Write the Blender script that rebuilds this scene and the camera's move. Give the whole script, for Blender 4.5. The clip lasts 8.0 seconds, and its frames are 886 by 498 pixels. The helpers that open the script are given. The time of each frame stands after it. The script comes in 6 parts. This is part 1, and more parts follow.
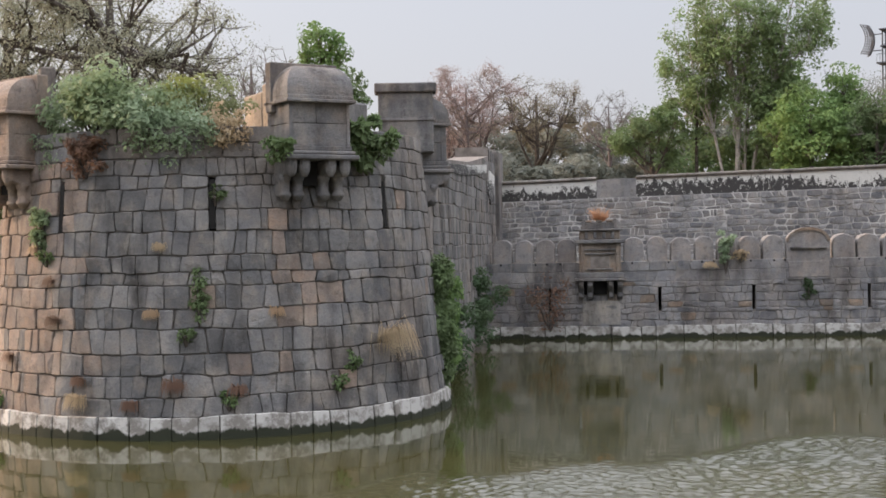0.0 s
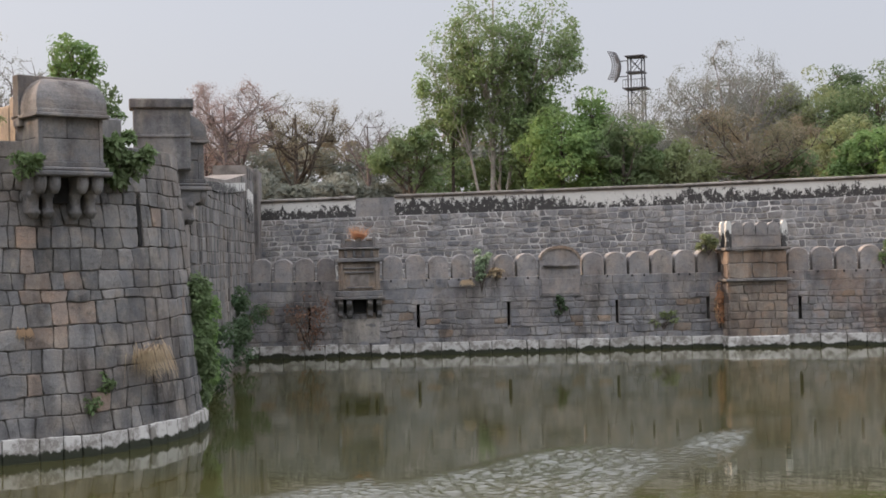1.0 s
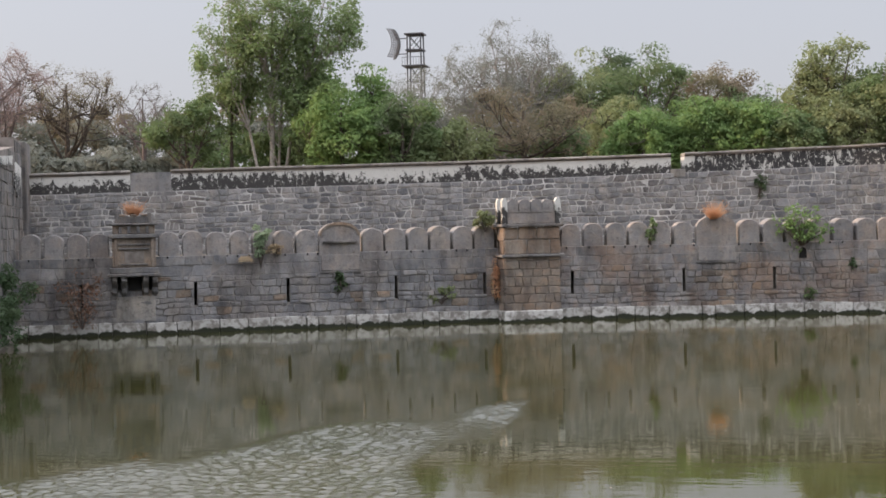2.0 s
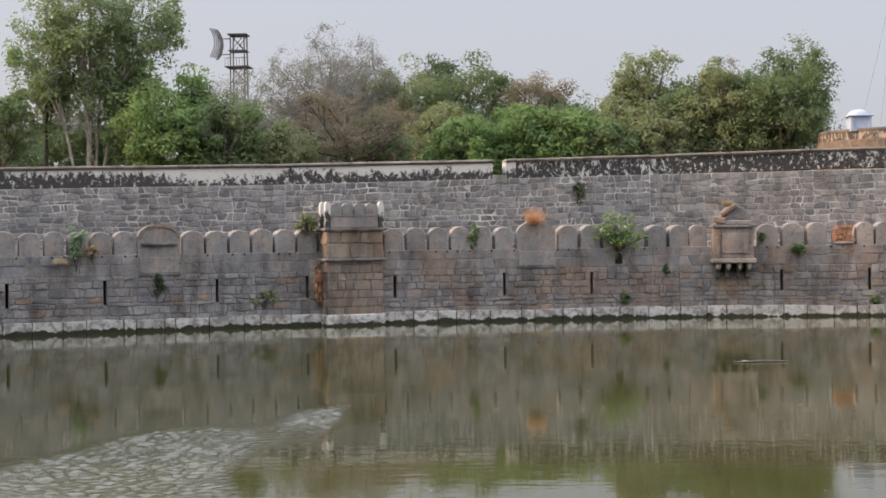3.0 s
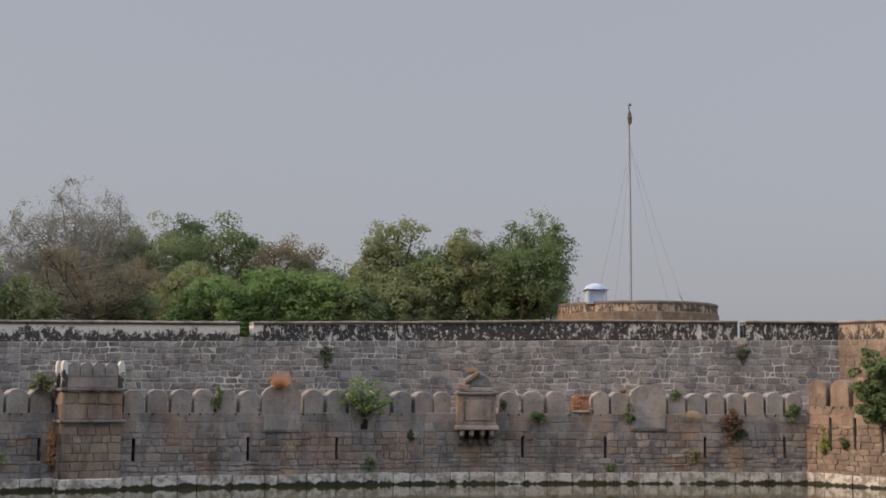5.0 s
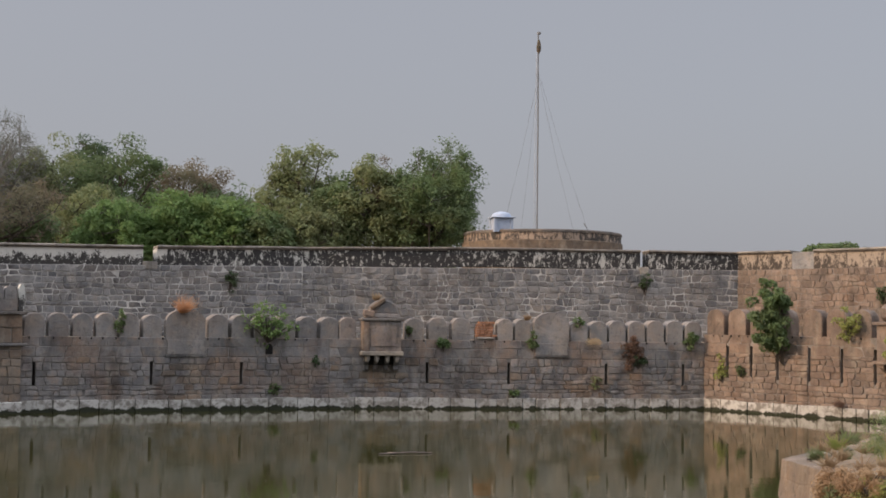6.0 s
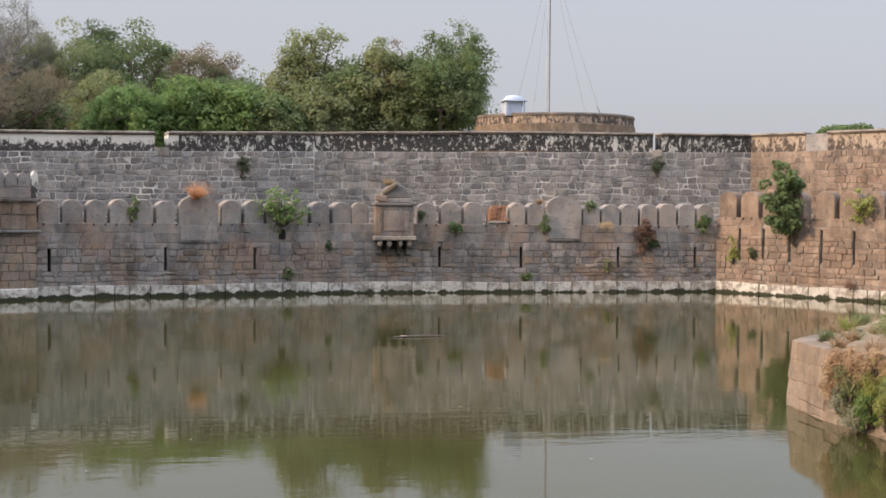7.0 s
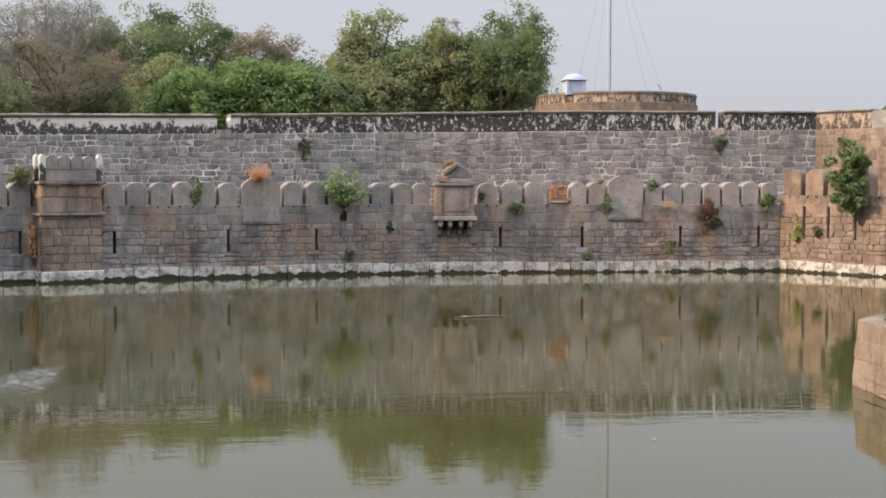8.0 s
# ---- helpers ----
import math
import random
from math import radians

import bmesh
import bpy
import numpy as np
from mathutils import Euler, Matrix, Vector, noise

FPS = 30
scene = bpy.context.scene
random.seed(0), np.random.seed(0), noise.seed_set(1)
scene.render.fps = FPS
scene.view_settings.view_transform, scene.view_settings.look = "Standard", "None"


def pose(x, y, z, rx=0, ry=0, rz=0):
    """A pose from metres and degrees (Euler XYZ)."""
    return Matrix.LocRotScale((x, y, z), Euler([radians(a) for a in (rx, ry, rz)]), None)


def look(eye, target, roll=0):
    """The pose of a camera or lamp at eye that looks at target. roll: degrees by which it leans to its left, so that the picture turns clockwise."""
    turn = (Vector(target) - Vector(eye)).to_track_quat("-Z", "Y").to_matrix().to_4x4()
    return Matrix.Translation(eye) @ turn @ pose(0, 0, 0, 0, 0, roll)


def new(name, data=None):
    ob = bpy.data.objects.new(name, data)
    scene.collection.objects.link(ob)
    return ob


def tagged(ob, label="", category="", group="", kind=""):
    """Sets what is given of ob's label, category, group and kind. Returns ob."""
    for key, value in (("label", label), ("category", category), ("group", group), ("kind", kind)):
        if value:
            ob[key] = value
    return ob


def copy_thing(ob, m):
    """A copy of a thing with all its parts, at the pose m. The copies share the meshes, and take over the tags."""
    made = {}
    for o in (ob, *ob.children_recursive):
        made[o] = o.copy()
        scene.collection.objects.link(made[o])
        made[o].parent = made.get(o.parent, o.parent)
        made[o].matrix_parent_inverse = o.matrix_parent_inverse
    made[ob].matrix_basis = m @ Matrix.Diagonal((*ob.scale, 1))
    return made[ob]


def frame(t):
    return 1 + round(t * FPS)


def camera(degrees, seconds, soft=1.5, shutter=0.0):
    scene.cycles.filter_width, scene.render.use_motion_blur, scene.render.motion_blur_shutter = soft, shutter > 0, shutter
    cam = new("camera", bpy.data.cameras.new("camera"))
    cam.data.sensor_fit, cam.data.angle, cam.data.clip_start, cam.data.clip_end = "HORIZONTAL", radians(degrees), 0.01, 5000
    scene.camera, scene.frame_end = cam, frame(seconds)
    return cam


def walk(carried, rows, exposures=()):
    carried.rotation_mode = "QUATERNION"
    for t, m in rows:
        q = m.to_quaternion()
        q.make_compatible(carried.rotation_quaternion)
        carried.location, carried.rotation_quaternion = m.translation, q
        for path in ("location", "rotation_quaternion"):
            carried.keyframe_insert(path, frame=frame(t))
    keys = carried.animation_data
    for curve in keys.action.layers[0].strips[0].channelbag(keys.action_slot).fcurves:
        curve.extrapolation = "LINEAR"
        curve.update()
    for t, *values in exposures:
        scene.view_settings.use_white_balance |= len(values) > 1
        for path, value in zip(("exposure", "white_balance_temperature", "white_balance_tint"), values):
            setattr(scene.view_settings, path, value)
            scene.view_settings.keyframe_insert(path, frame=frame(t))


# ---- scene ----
# ---- camera: a hand-held turn on one spot of the outer bank ----
EYE = (0.0, 0.0, 4.5)
PATH = (
    (0.0, 89.822, 1.19, 30.585), (0.5, 89.855, 1.08, 25.007), (1.0, 90.396, 1.313, 20.294),
    (1.5, 90.293, 1.407, 15.833), (2.0, 89.169, 1.236, 10.864), (2.2, 88.844, 1.017, 8.49),
    (3.3, 89.829, 0.556, 1.567), (3.5, 90.643, 0.388, 0.004), (4.0, 93.578, -0.085, -3.95),
    (4.5, 95.791, -0.297, -6.062), (4.7, 96.232, -0.288, -6.5), (5.8, 94.672, -0.704, -11.073),
    (6.0, 93.1, -0.79, -11.568), (6.5, 89.687, -0.666, -12.089), (7.0, 88.14, -0.428, -11.044),
    (7.5, 87.388, -0.271, -9.462), (8.0, 87.287, -0.03, -8.446))
cam = camera(36.69, 8.0, soft=1.7)
walk(cam, [(t, pose(*EYE, a, b, c)) for t, a, b, c in PATH],
     exposures=[(0.0, 0.08), (1.0, 0.0), (1.5, -0.2), (2.0, 0.0), (3.5, 0.0), (4.0, -0.48), (4.5, -0.59), (5.8, -0.68), (6.0, -0.66), (6.5, -0.48), (7.0, -0.06), (8.0, 0.05)])

# ---- world and sun: hazy evening sky, low warm sun from the west ----
SUN_AZ, SUN_EL = 188.0, 22.0          # degrees from +x, anticlockwise; height
world = bpy.data.worlds.new("sky")
scene.world = world
world.use_nodes = True
wn, wl = world.node_tree.nodes, world.node_tree.links
wn.clear()
sky = wn.new("ShaderNodeTexSky")
sky.sky_type = "NISHITA"
sky.sun_disc = False
sky.sun_elevation = radians(SUN_EL)
sky.sun_rotation = radians(90 - SUN_AZ)
sky.dust_density, sky.air_density, sky.ozone_density = 6.0, 1.0, 1.0
bg_sky, bg_veil, bg_sum, w_out = (wn.new("ShaderNodeBackground"), wn.new("ShaderNodeBackground"),
                                  wn.new("ShaderNodeAddShader"), wn.new("ShaderNodeOutputWorld"))
bg_sky.inputs[1].default_value = 0.05
bg_veil.inputs[0].default_value = (0.79, 0.80, 0.885, 1)
# haze: even near the horizon, growing brighter overhead as an overcast sky does
w_dir, w_sep, w_rise = wn.new("ShaderNodeTexCoord"), wn.new("ShaderNodeSeparateXYZ"), wn.new("ShaderNodeMapRange")
w_rise.interpolation_type = "SMOOTHSTEP"
for k, v in ((1, 0.28), (2, 0.62), (3, 0.66), (4, 3.15)):
    w_rise.inputs[k].default_value = v
wl.new(w_dir.outputs["Generated"], w_sep.inputs[0])
wl.new(w_sep.outputs[2], w_rise.inputs[0])
wl.new(w_rise.outputs[0], bg_veil.inputs[1])
wl.new(sky.outputs[0], bg_sky.inputs[0])
wl.new(bg_sky.outputs[0], bg_sum.inputs[0])
wl.new(bg_veil.outputs[0], bg_sum.inputs[1])
wl.new(bg_sum.outputs[0], w_out.inputs[0])
sun = new("sun", bpy.data.lights.new("sun", "SUN"))
sun.data.energy, sun.data.angle, sun.data.color = 5.0, radians(5), (1.0, 0.69, 0.46)
sun_way = Vector((math.cos(radians(SUN_AZ)) * math.cos(radians(SUN_EL)), math.sin(radians(SUN_AZ)) * math.cos(radians(SUN_EL)), math.sin(radians(SUN_EL))))
sun.matrix_world = look(sun_way * 200, (0, 0, 0))


# ---- materials ----
class Nodes:
    """A node material under construction."""

    def __init__(self, name):
        self.mat = bpy.data.materials.new(name)
        self.mat.use_nodes = True
        self.tree = self.mat.node_tree
        self.bsdf = self.tree.nodes["Principled BSDF"]
        self.pos = self.add("ShaderNodeNewGeometry").outputs["Position"]
        self.rand = self.add("ShaderNodeObjectInfo").outputs["Random"]

    def add(self, kind):
        return self.tree.nodes.new(kind)

    def link(self, a, b):
        self.tree.links.new(a, b)

    def scaled(self, scale):
        m = self.add("ShaderNodeMapping")
        m.inputs["Scale"].default_value = scale
        self.link(self.pos, m.inputs[0])
        return m.outputs[0]

    def noise(self, scale, detail=4.0, rough=0.6, stretch=None, distort=0.0):
        n = self.add("ShaderNodeTexNoise")
        n.inputs["Scale"].default_value, n.inputs["Detail"].default_value = scale, detail
        n.inputs["Roughness"].default_value, n.inputs["Distortion"].default_value = rough, distort
        self.link(self.scaled(stretch) if stretch else self.pos, n.inputs["Vector"])
        return n.outputs["Fac"]

    def ramp(self, fac, lo, hi, a=0.0, b=1.0):
        n = self.add("ShaderNodeMapRange")
        n.inputs[1].default_value, n.inputs[2].default_value = lo, hi
        n.inputs[3].default_value, n.inputs[4].default_value = a, b
        self.link(fac, n.inputs[0])
        return n.outputs[0]

    def math(self, op, a, b):
        n = self.add("ShaderNodeMath")
        n.operation = op
        for i, v in enumerate((a, b)):
            if isinstance(v, (int, float)):
                n.inputs[i].default_value = v
            else:
                self.link(v, n.inputs[i])
        return n.outputs[0]

    def mix(self, fac, a, b, blend="MIX"):
        n = self.add("ShaderNodeMix")
        n.data_type, n.blend_type = "RGBA", blend
        for i, v in ((0, fac), (6, a), (7, b)):
            if isinstance(v, (int, float)):
                n.inputs[i].default_value = v
            elif isinstance(v, tuple):
                n.inputs[i].default_value = (*v, 1)
            else:
                self.link(v, n.inputs[i])
        return n.outputs[2]

    def height(self):
        n = self.add("ShaderNodeSeparateXYZ")
        self.link(self.pos, n.inputs[0])
        return n.outputs[2]

    def bump(self, fac, strength, distance):
        n = self.add("ShaderNodeBump")
        n.inputs["Strength"].default_value, n.inputs["Distance"].default_value = strength, distance
        self.link(fac, n.inputs["Height"])
        self.link(n.outputs[0], self.bsdf.inputs["Normal"])

    def done(self, color, rough=0.85, metal=0.0, spec=0.3):
        if isinstance(color, tuple):
            self.bsdf.inputs["Base Color"].default_value = (*color, 1)
        else:
            self.link(color, self.bsdf.inputs["Base Color"])
        if isinstance(rough, (int, float)):
            self.bsdf.inputs["Roughness"].default_value = rough
        else:
            self.link(rough, self.bsdf.inputs["Roughness"])
        self.bsdf.inputs["Metallic"].default_value = metal
        self.bsdf.inputs["Specular IOR Level"].default_value = spec
        return self.mat


def stone_material(name, dark, light, rust, rust_amount=0.5, streaks=0.5, island=False):
    n = Nodes(name)
    tone = n.rand
    if island:
        tone = n.add("ShaderNodeNewGeometry").outputs["Random Per Island"]
    c = n.mix(tone, dark, light)
    c = n.mix(n.ramp(n.noise(0.4, 3.0), 0.47, 0.64, 0.0, rust_amount), c, rust)
    c = n.mix(n.ramp(n.noise(2.2, 5.0), 0.50, 0.66, 0.0, rust_amount * 0.7), c, rust)
    streak = n.ramp(n.noise(0.8, 4.0, 0.55, (1.5, 1.5, 0.35)), 0.50, 0.68, 0.0, streaks)
    c = n.mix(streak, c, (0.05, 0.046, 0.042))
    pale = n.ramp(n.noise(1.4, 5.0, 0.62, (1.2, 1.2, 0.55)), 0.54, 0.68, 0.0, 0.38)
    c = n.mix(pale, c, (0.48, 0.43, 0.36))
    c = n.mix(n.ramp(n.noise(7.0, 6.0, 0.7), 0.55, 0.70, 0.0, 0.35), c, (0.42, 0.41, 0.38))
    c = n.mix(n.ramp(n.noise(4.0, 6.0, 0.7), 0.55, 0.68, 0.0, 0.5), c, (0.075, 0.07, 0.062))
    blotch = n.noise(1.1, 5.0, 0.7)
    c = n.mix(1.0, c, n.mix(n.ramp(blotch, 0.35, 0.65), (0.62, 0.63, 0.66), (1.0, 0.98, 0.95)), "MULTIPLY")
    grain = n.noise(28.0, 5.0, 0.7)
    c = n.mix(n.ramp(grain, 0.3, 0.7, 0.0, 1.0), c, n.mix(1.0, c, (0.62, 0.62, 0.62), "MULTIPLY"))
    n.bump(n.math("ADD", n.noise(6.0, 7.0, 0.65), n.math("MULTIPLY", grain, 0.4)), 0.8, 0.06)
    return n.done(c, 0.92, 0.0, 0.2)


def lime_band_material(name, tide):
    """Whitewashed plinth stones, flaked, with a ragged green-black tide mark over the water."""
    n = Nodes(name)
    c = n.mix(n.rand, (0.34, 0.33, 0.305), (0.50, 0.485, 0.45))
    c = n.mix(n.ramp(n.noise(2.6, 6.0, 0.7), 0.44, 0.57, 0.0, 0.9), c, (0.17, 0.155, 0.135))
    line = n.math("ADD", n.height(), n.math("MULTIPLY", n.noise(1.3, 5.0, 0.75, (1, 1, 0.3)), -0.75))
    c = n.mix(n.ramp(line, tide - 0.375, tide - 0.325, 1.0, 0.0), c, (0.022, 0.025, 0.014))
    n.bump(n.noise(14.0, 5.0), 0.5, 0.03)
    return n.done(c, 0.85)


def plaster_material(name, white, mould, lo, hi, drip, rising=0.0, broad=0.6):
    """Old lime plaster with black mould in patches and drips; rising: how much it gathers along the foot."""
    n = Nodes(name)
    c = n.mix(n.noise(3.0, 4.0), white, tuple(v * 0.78 for v in white))
    patch = n.noise(3.4, 9.0, 0.78, (1.0, 1.0, drip), 0.3)
    large = n.noise(0.14, 2.0)
    f = n.math("ADD", patch, n.math("MULTIPLY", large, broad))
    whole = n.add("ShaderNodeTexCoord")
    split = n.add("ShaderNodeSeparateXYZ")
    n.link(whole.outputs["Generated"], split.inputs[0])
    f = n.math("ADD", f, n.math("MULTIPLY", n.math("SUBTRACT", 0.5, split.outputs[2]), rising))
    flakes = n.ramp(n.noise(4.6, 7.0, 0.72, (1.0, 1.0, 0.8)), 0.57, 0.60, 1.0, 0.12)
    c = n.mix(n.math("MULTIPLY", n.ramp(f, lo, hi, 0.0, 1.0), flakes), c, mould)
    c = n.mix(n.ramp(n.noise(5.0, 5.0), 0.62, 0.7, 0.0, 0.6), c, (0.17, 0.15, 0.13))
    n.bump(n.noise(8.0, 6.0), 0.5, 0.04)
    return n.done(c, 0.9)


def leaf_material(name, a, b, c=None):
    n = Nodes(name)
    isle = n.add("ShaderNodeNewGeometry").outputs["Random Per Island"]
    # Greyed and lightened: distance haze put into every leaf colour.
    hazed = lambda q: tuple(1.36 * (0.86 * v + 0.14 * (0.3 * q[0] + 0.6 * q[1] + 0.1 * q[2])) for v in q)
    a, b, c = hazed(a), hazed(b), hazed(c or tuple(0.75 * v for v in b))
    col = n.mix(n.ramp(isle, 0.0, 1.0, 0.15, 0.85), a, b)
    col = n.mix(n.ramp(n.noise(0.45, 3.0), 0.42, 0.62), col, c)
    n.done(col, 0.6, 0.0, 0.25)
    tr, mx = n.add("ShaderNodeBsdfTranslucent"), n.add("ShaderNodeMixShader")
    n.link(col, tr.inputs[0])
    mx.inputs[0].default_value = 0.45
    out = n.tree.nodes["Material Output"]
    n.link(n.bsdf.outputs[0], mx.inputs[1])
    n.link(tr.outputs[0], mx.inputs[2])
    n.link(mx.outputs[0], out.inputs[0])
    return n.mat


def plain_material(name, a, b, scale=6.0, rough=0.8, metal=0.0, bump=0.3):
    n = Nodes(name)
    c = n.mix(n.ramp(n.noise(scale, 5.0), 0.35, 0.65), a, b)
    n.bump(n.noise(scale * 3, 5.0), bump, 0.03)
    return n.done(c, rough, metal)


def water_material():
    """Murky green moat water: nearly calm, ruffled where the wind touches it."""
    n = Nodes("moat_water")
    calm = n.math("MULTIPLY", n.noise(1.7, 3.0, 0.55, (0.42, 1.5, 1)), 0.08)
    swell = n.math("MULTIPLY", n.noise(0.25, 2.0, 0.5, (0.6, 1.6, 1)), 0.12)
    fine = n.math("MULTIPLY", n.noise(4.5, 2.0, 0.5, (0.7, 2.0, 1)), 0.027)
    mark = n.add("ShaderNodeAttribute")
    mark.attribute_name = "ripple"
    wind = n.math("MULTIPLY", n.math("MULTIPLY", n.noise(13.0, 2.0, 0.5, (0.75, 1.5, 1)), mark.outputs["Fac"]), 0.5)
    n.bump(n.math("ADD", n.math("ADD", n.math("ADD", calm, fine), swell), wind), 0.22, 0.12)
    c = n.mix(n.ramp(n.noise(0.12, 3.0), 0.35, 0.65), (0.047, 0.043, 0.0155), (0.038, 0.040, 0.0155))
    n.done(c, n.ramp(mark.outputs["Fac"], 0.0, 1.0, 0.01, 0.12), 0.0, 0.5)
    n.bsdf.inputs["IOR"].default_value = 1.48
    return n.mat


M_BASTION = stone_material("grey_granite_blocks", (0.158, 0.157, 0.154), (0.305, 0.298, 0.286), (0.265, 0.22, 0.18), 0.6, 0.8)
M_BASTION_R = stone_material("grey_granite_rubble", (0.158, 0.157, 0.154), (0.305, 0.298, 0.286), (0.265, 0.22, 0.18), 0.6, 0.8, True)
# Warm blocks: west-side sunlight put into the colour; also real rust run-off.
M_BASTION_WARM = stone_material("sun_and_rust_tinted_blocks", (0.275, 0.225, 0.188), (0.42, 0.338, 0.276), (0.37, 0.255, 0.18), 0.55, 0.45)
M_BASTION_WARM_R = stone_material("sun_and_rust_tinted_rubble", (0.275, 0.225, 0.188), (0.42, 0.338, 0.276), (0.37, 0.255, 0.18), 0.55, 0.45, True)
M_LOWER = stone_material("brown_grey_granite", (0.225, 0.218, 0.213), (0.39, 0.37, 0.357), (0.31, 0.218, 0.16), 0.75, 0.6)
M_LOWER_R = stone_material("brown_grey_rubble", (0.225, 0.218, 0.213), (0.39, 0.37, 0.357), (0.31, 0.218, 0.16), 0.75, 0.6, True)
M_LOWER_GREY = stone_material("cool_grey_granite", (0.225, 0.226, 0.23), (0.375, 0.37, 0.368), (0.28, 0.235, 0.2), 0.45, 0.6)
M_LOWER_GREY_R = stone_material("cool_grey_rubble", (0.225, 0.226, 0.23), (0.375, 0.37, 0.368), (0.28, 0.235, 0.2), 0.45, 0.6, True)
M_UPPER = stone_material("grey_rubble_stones", (0.185, 0.19, 0.198), (0.41, 0.407, 0.40), (0.28, 0.235, 0.195), 0.38, 0.4)
M_UPPER_R = stone_material("grey_rubble_rest", (0.185, 0.19, 0.198), (0.41, 0.407, 0.40), (0.28, 0.235, 0.195), 0.38, 0.4, True)
M_WARM = stone_material("warm_sandstone_blocks", (0.21, 0.170, 0.142), (0.40, 0.315, 0.255), (0.28, 0.19, 0.14), 0.45, 0.5)
M_WARM_R = stone_material("warm_sandstone_rest", (0.21, 0.170, 0.142), (0.40, 0.315, 0.255), (0.28, 0.19, 0.14), 0.45, 0.5, True)
M_CARVED = stone_material("dressed_grey_stone", (0.18, 0.178, 0.177), (0.262, 0.255, 0.247), (0.235, 0.182, 0.14), 0.45, 0.65)
M_BUFF = stone_material("dressed_buff_stone", (0.235, 0.195, 0.16), (0.36, 0.3, 0.24), (0.33, 0.21, 0.135), 0.55, 0.6)
M_BUFF_R = stone_material("buff_stone_rest", (0.235, 0.195, 0.16), (0.36, 0.3, 0.24), (0.33, 0.21, 0.135), 0.55, 0.6, True)
# Warm, lighter copy of the dressed stone: sunlight put into the colour.
M_CARVED_SUNLIT = stone_material("sun_tinted_dressed_stone", (0.31, 0.25, 0.205), (0.42, 0.335, 0.27), (0.38, 0.27, 0.195), 0.5, 0.4)
# Brighter copy of the buff stone, with sunlight put into the colour.
M_BUFF_SUNLIT = stone_material("sun_brightened_buff_stone", (0.40, 0.325, 0.25), (0.52, 0.43, 0.33), (0.42, 0.30, 0.2), 0.4, 0.35)
M_MERLON = stone_material("merlon_render", (0.31, 0.295, 0.285), (0.42, 0.395, 0.375), (0.33, 0.25, 0.19), 0.45, 0.22)
# Near-black: the shade inside holes and gaps put into the colour.
M_HOLE_SHADE = plain_material("hole_shade_black", (0.008, 0.0075, 0.007), (0.016, 0.015, 0.014), 4.0, 0.95)
M_MORTAR = plain_material("earthy_joints", (0.12, 0.105, 0.09), (0.22, 0.195, 0.175), 2.5, 0.95)
M_WALL_JOINT = plain_material("worn_wall_joints", (0.15, 0.138, 0.126), (0.27, 0.245, 0.225), 1.2, 0.95)
M_JOINT = plain_material("shadowed_earthy_joints", (0.10, 0.09, 0.08), (0.19, 0.172, 0.155), 2.5, 0.95)
M_MORTAR_LIGHT = plain_material("weathered_lime_mortar", (0.15, 0.145, 0.138), (0.54, 0.525, 0.495), 0.8, 0.95)
M_BAND = lime_band_material("lime_washed_plinth", 0.10)
M_BAND_DAMP = lime_band_material("lime_washed_damp_plinth", 0.15)
M_BAND_WET = lime_band_material("lime_washed_wet_plinth", 0.19)
M_PLASTER = plaster_material("mouldy_white_plaster", (0.56, 0.55, 0.51), (0.045, 0.043, 0.041), 0.615, 0.645, 0.55, 0.42, 0.3)
M_PLASTER_DARK = plaster_material("blackened_plaster", (0.52, 0.51, 0.47), (0.035, 0.034, 0.034), 0.515, 0.54, 0.45, 0.0, 0.2)
M_PLASTER_WARM = plaster_material("stained_cream_plaster", (0.35, 0.295, 0.24), (0.06, 0.05, 0.042), 0.61, 0.68, 0.5, 0.12, 0.3)
M_COPING = stone_material("weathered_coping", (0.336, 0.315, 0.280), (0.476, 0.448, 0.406), (0.280, 0.238, 0.182), 0.3, 0.5)
# Dark coping stone; also paints the shadow under the parapet copings.
M_DARK_COPING = stone_material("dark_coping_and_shade", (0.10, 0.092, 0.085), (0.22, 0.2, 0.18), (0.2, 0.14, 0.1), 0.4, 0.6)
M_BANK = stone_material("worn_buff_bank_stone", (0.27, 0.225, 0.18), (0.37, 0.31, 0.25), (0.28, 0.2, 0.14), 0.45, 0.5)
M_BANK_R = stone_material("worn_buff_bank_rest", (0.27, 0.225, 0.18), (0.37, 0.31, 0.25), (0.28, 0.2, 0.14), 0.45, 0.5, True)
M_STRAW_STONE = stone_material("buff_broken_stone", (0.21, 0.165, 0.125), (0.34, 0.27, 0.2), (0.26, 0.18, 0.12), 0.4, 0.3)
M_BRICK = plain_material("broken_brick", (0.36, 0.18, 0.10), (0.25, 0.12, 0.07), 7.0, 0.9, 0.0, 0.8)
M_EARTH = plain_material("dry_earth", (0.14, 0.11, 0.078), (0.24, 0.19, 0.135), 2.6, 0.95, 0.0, 0.6)
M_WATER = water_material()
M_BARK = plain_material("dark_bark", (0.05, 0.04, 0.034), (0.10, 0.085, 0.07), 5.0, 0.9)
M_BARK_PALE = plain_material("pale_bark", (0.23, 0.21, 0.19), (0.36, 0.33, 0.30), 5.0, 0.85)
M_BARK_GREY = plain_material("grey_twigs", (0.16, 0.155, 0.145), (0.25, 0.24, 0.225), 5.0, 0.9)
M_BARK_PINK = plain_material("grey_pink_twigs", (0.10, 0.082, 0.078), (0.175, 0.142, 0.134), 5.0, 0.9)
M_STEEL = plain_material("weathered_grey_steel", (0.13, 0.135, 0.14), (0.20, 0.20, 0.20), 8.0, 0.7, 0.1, 0.1)
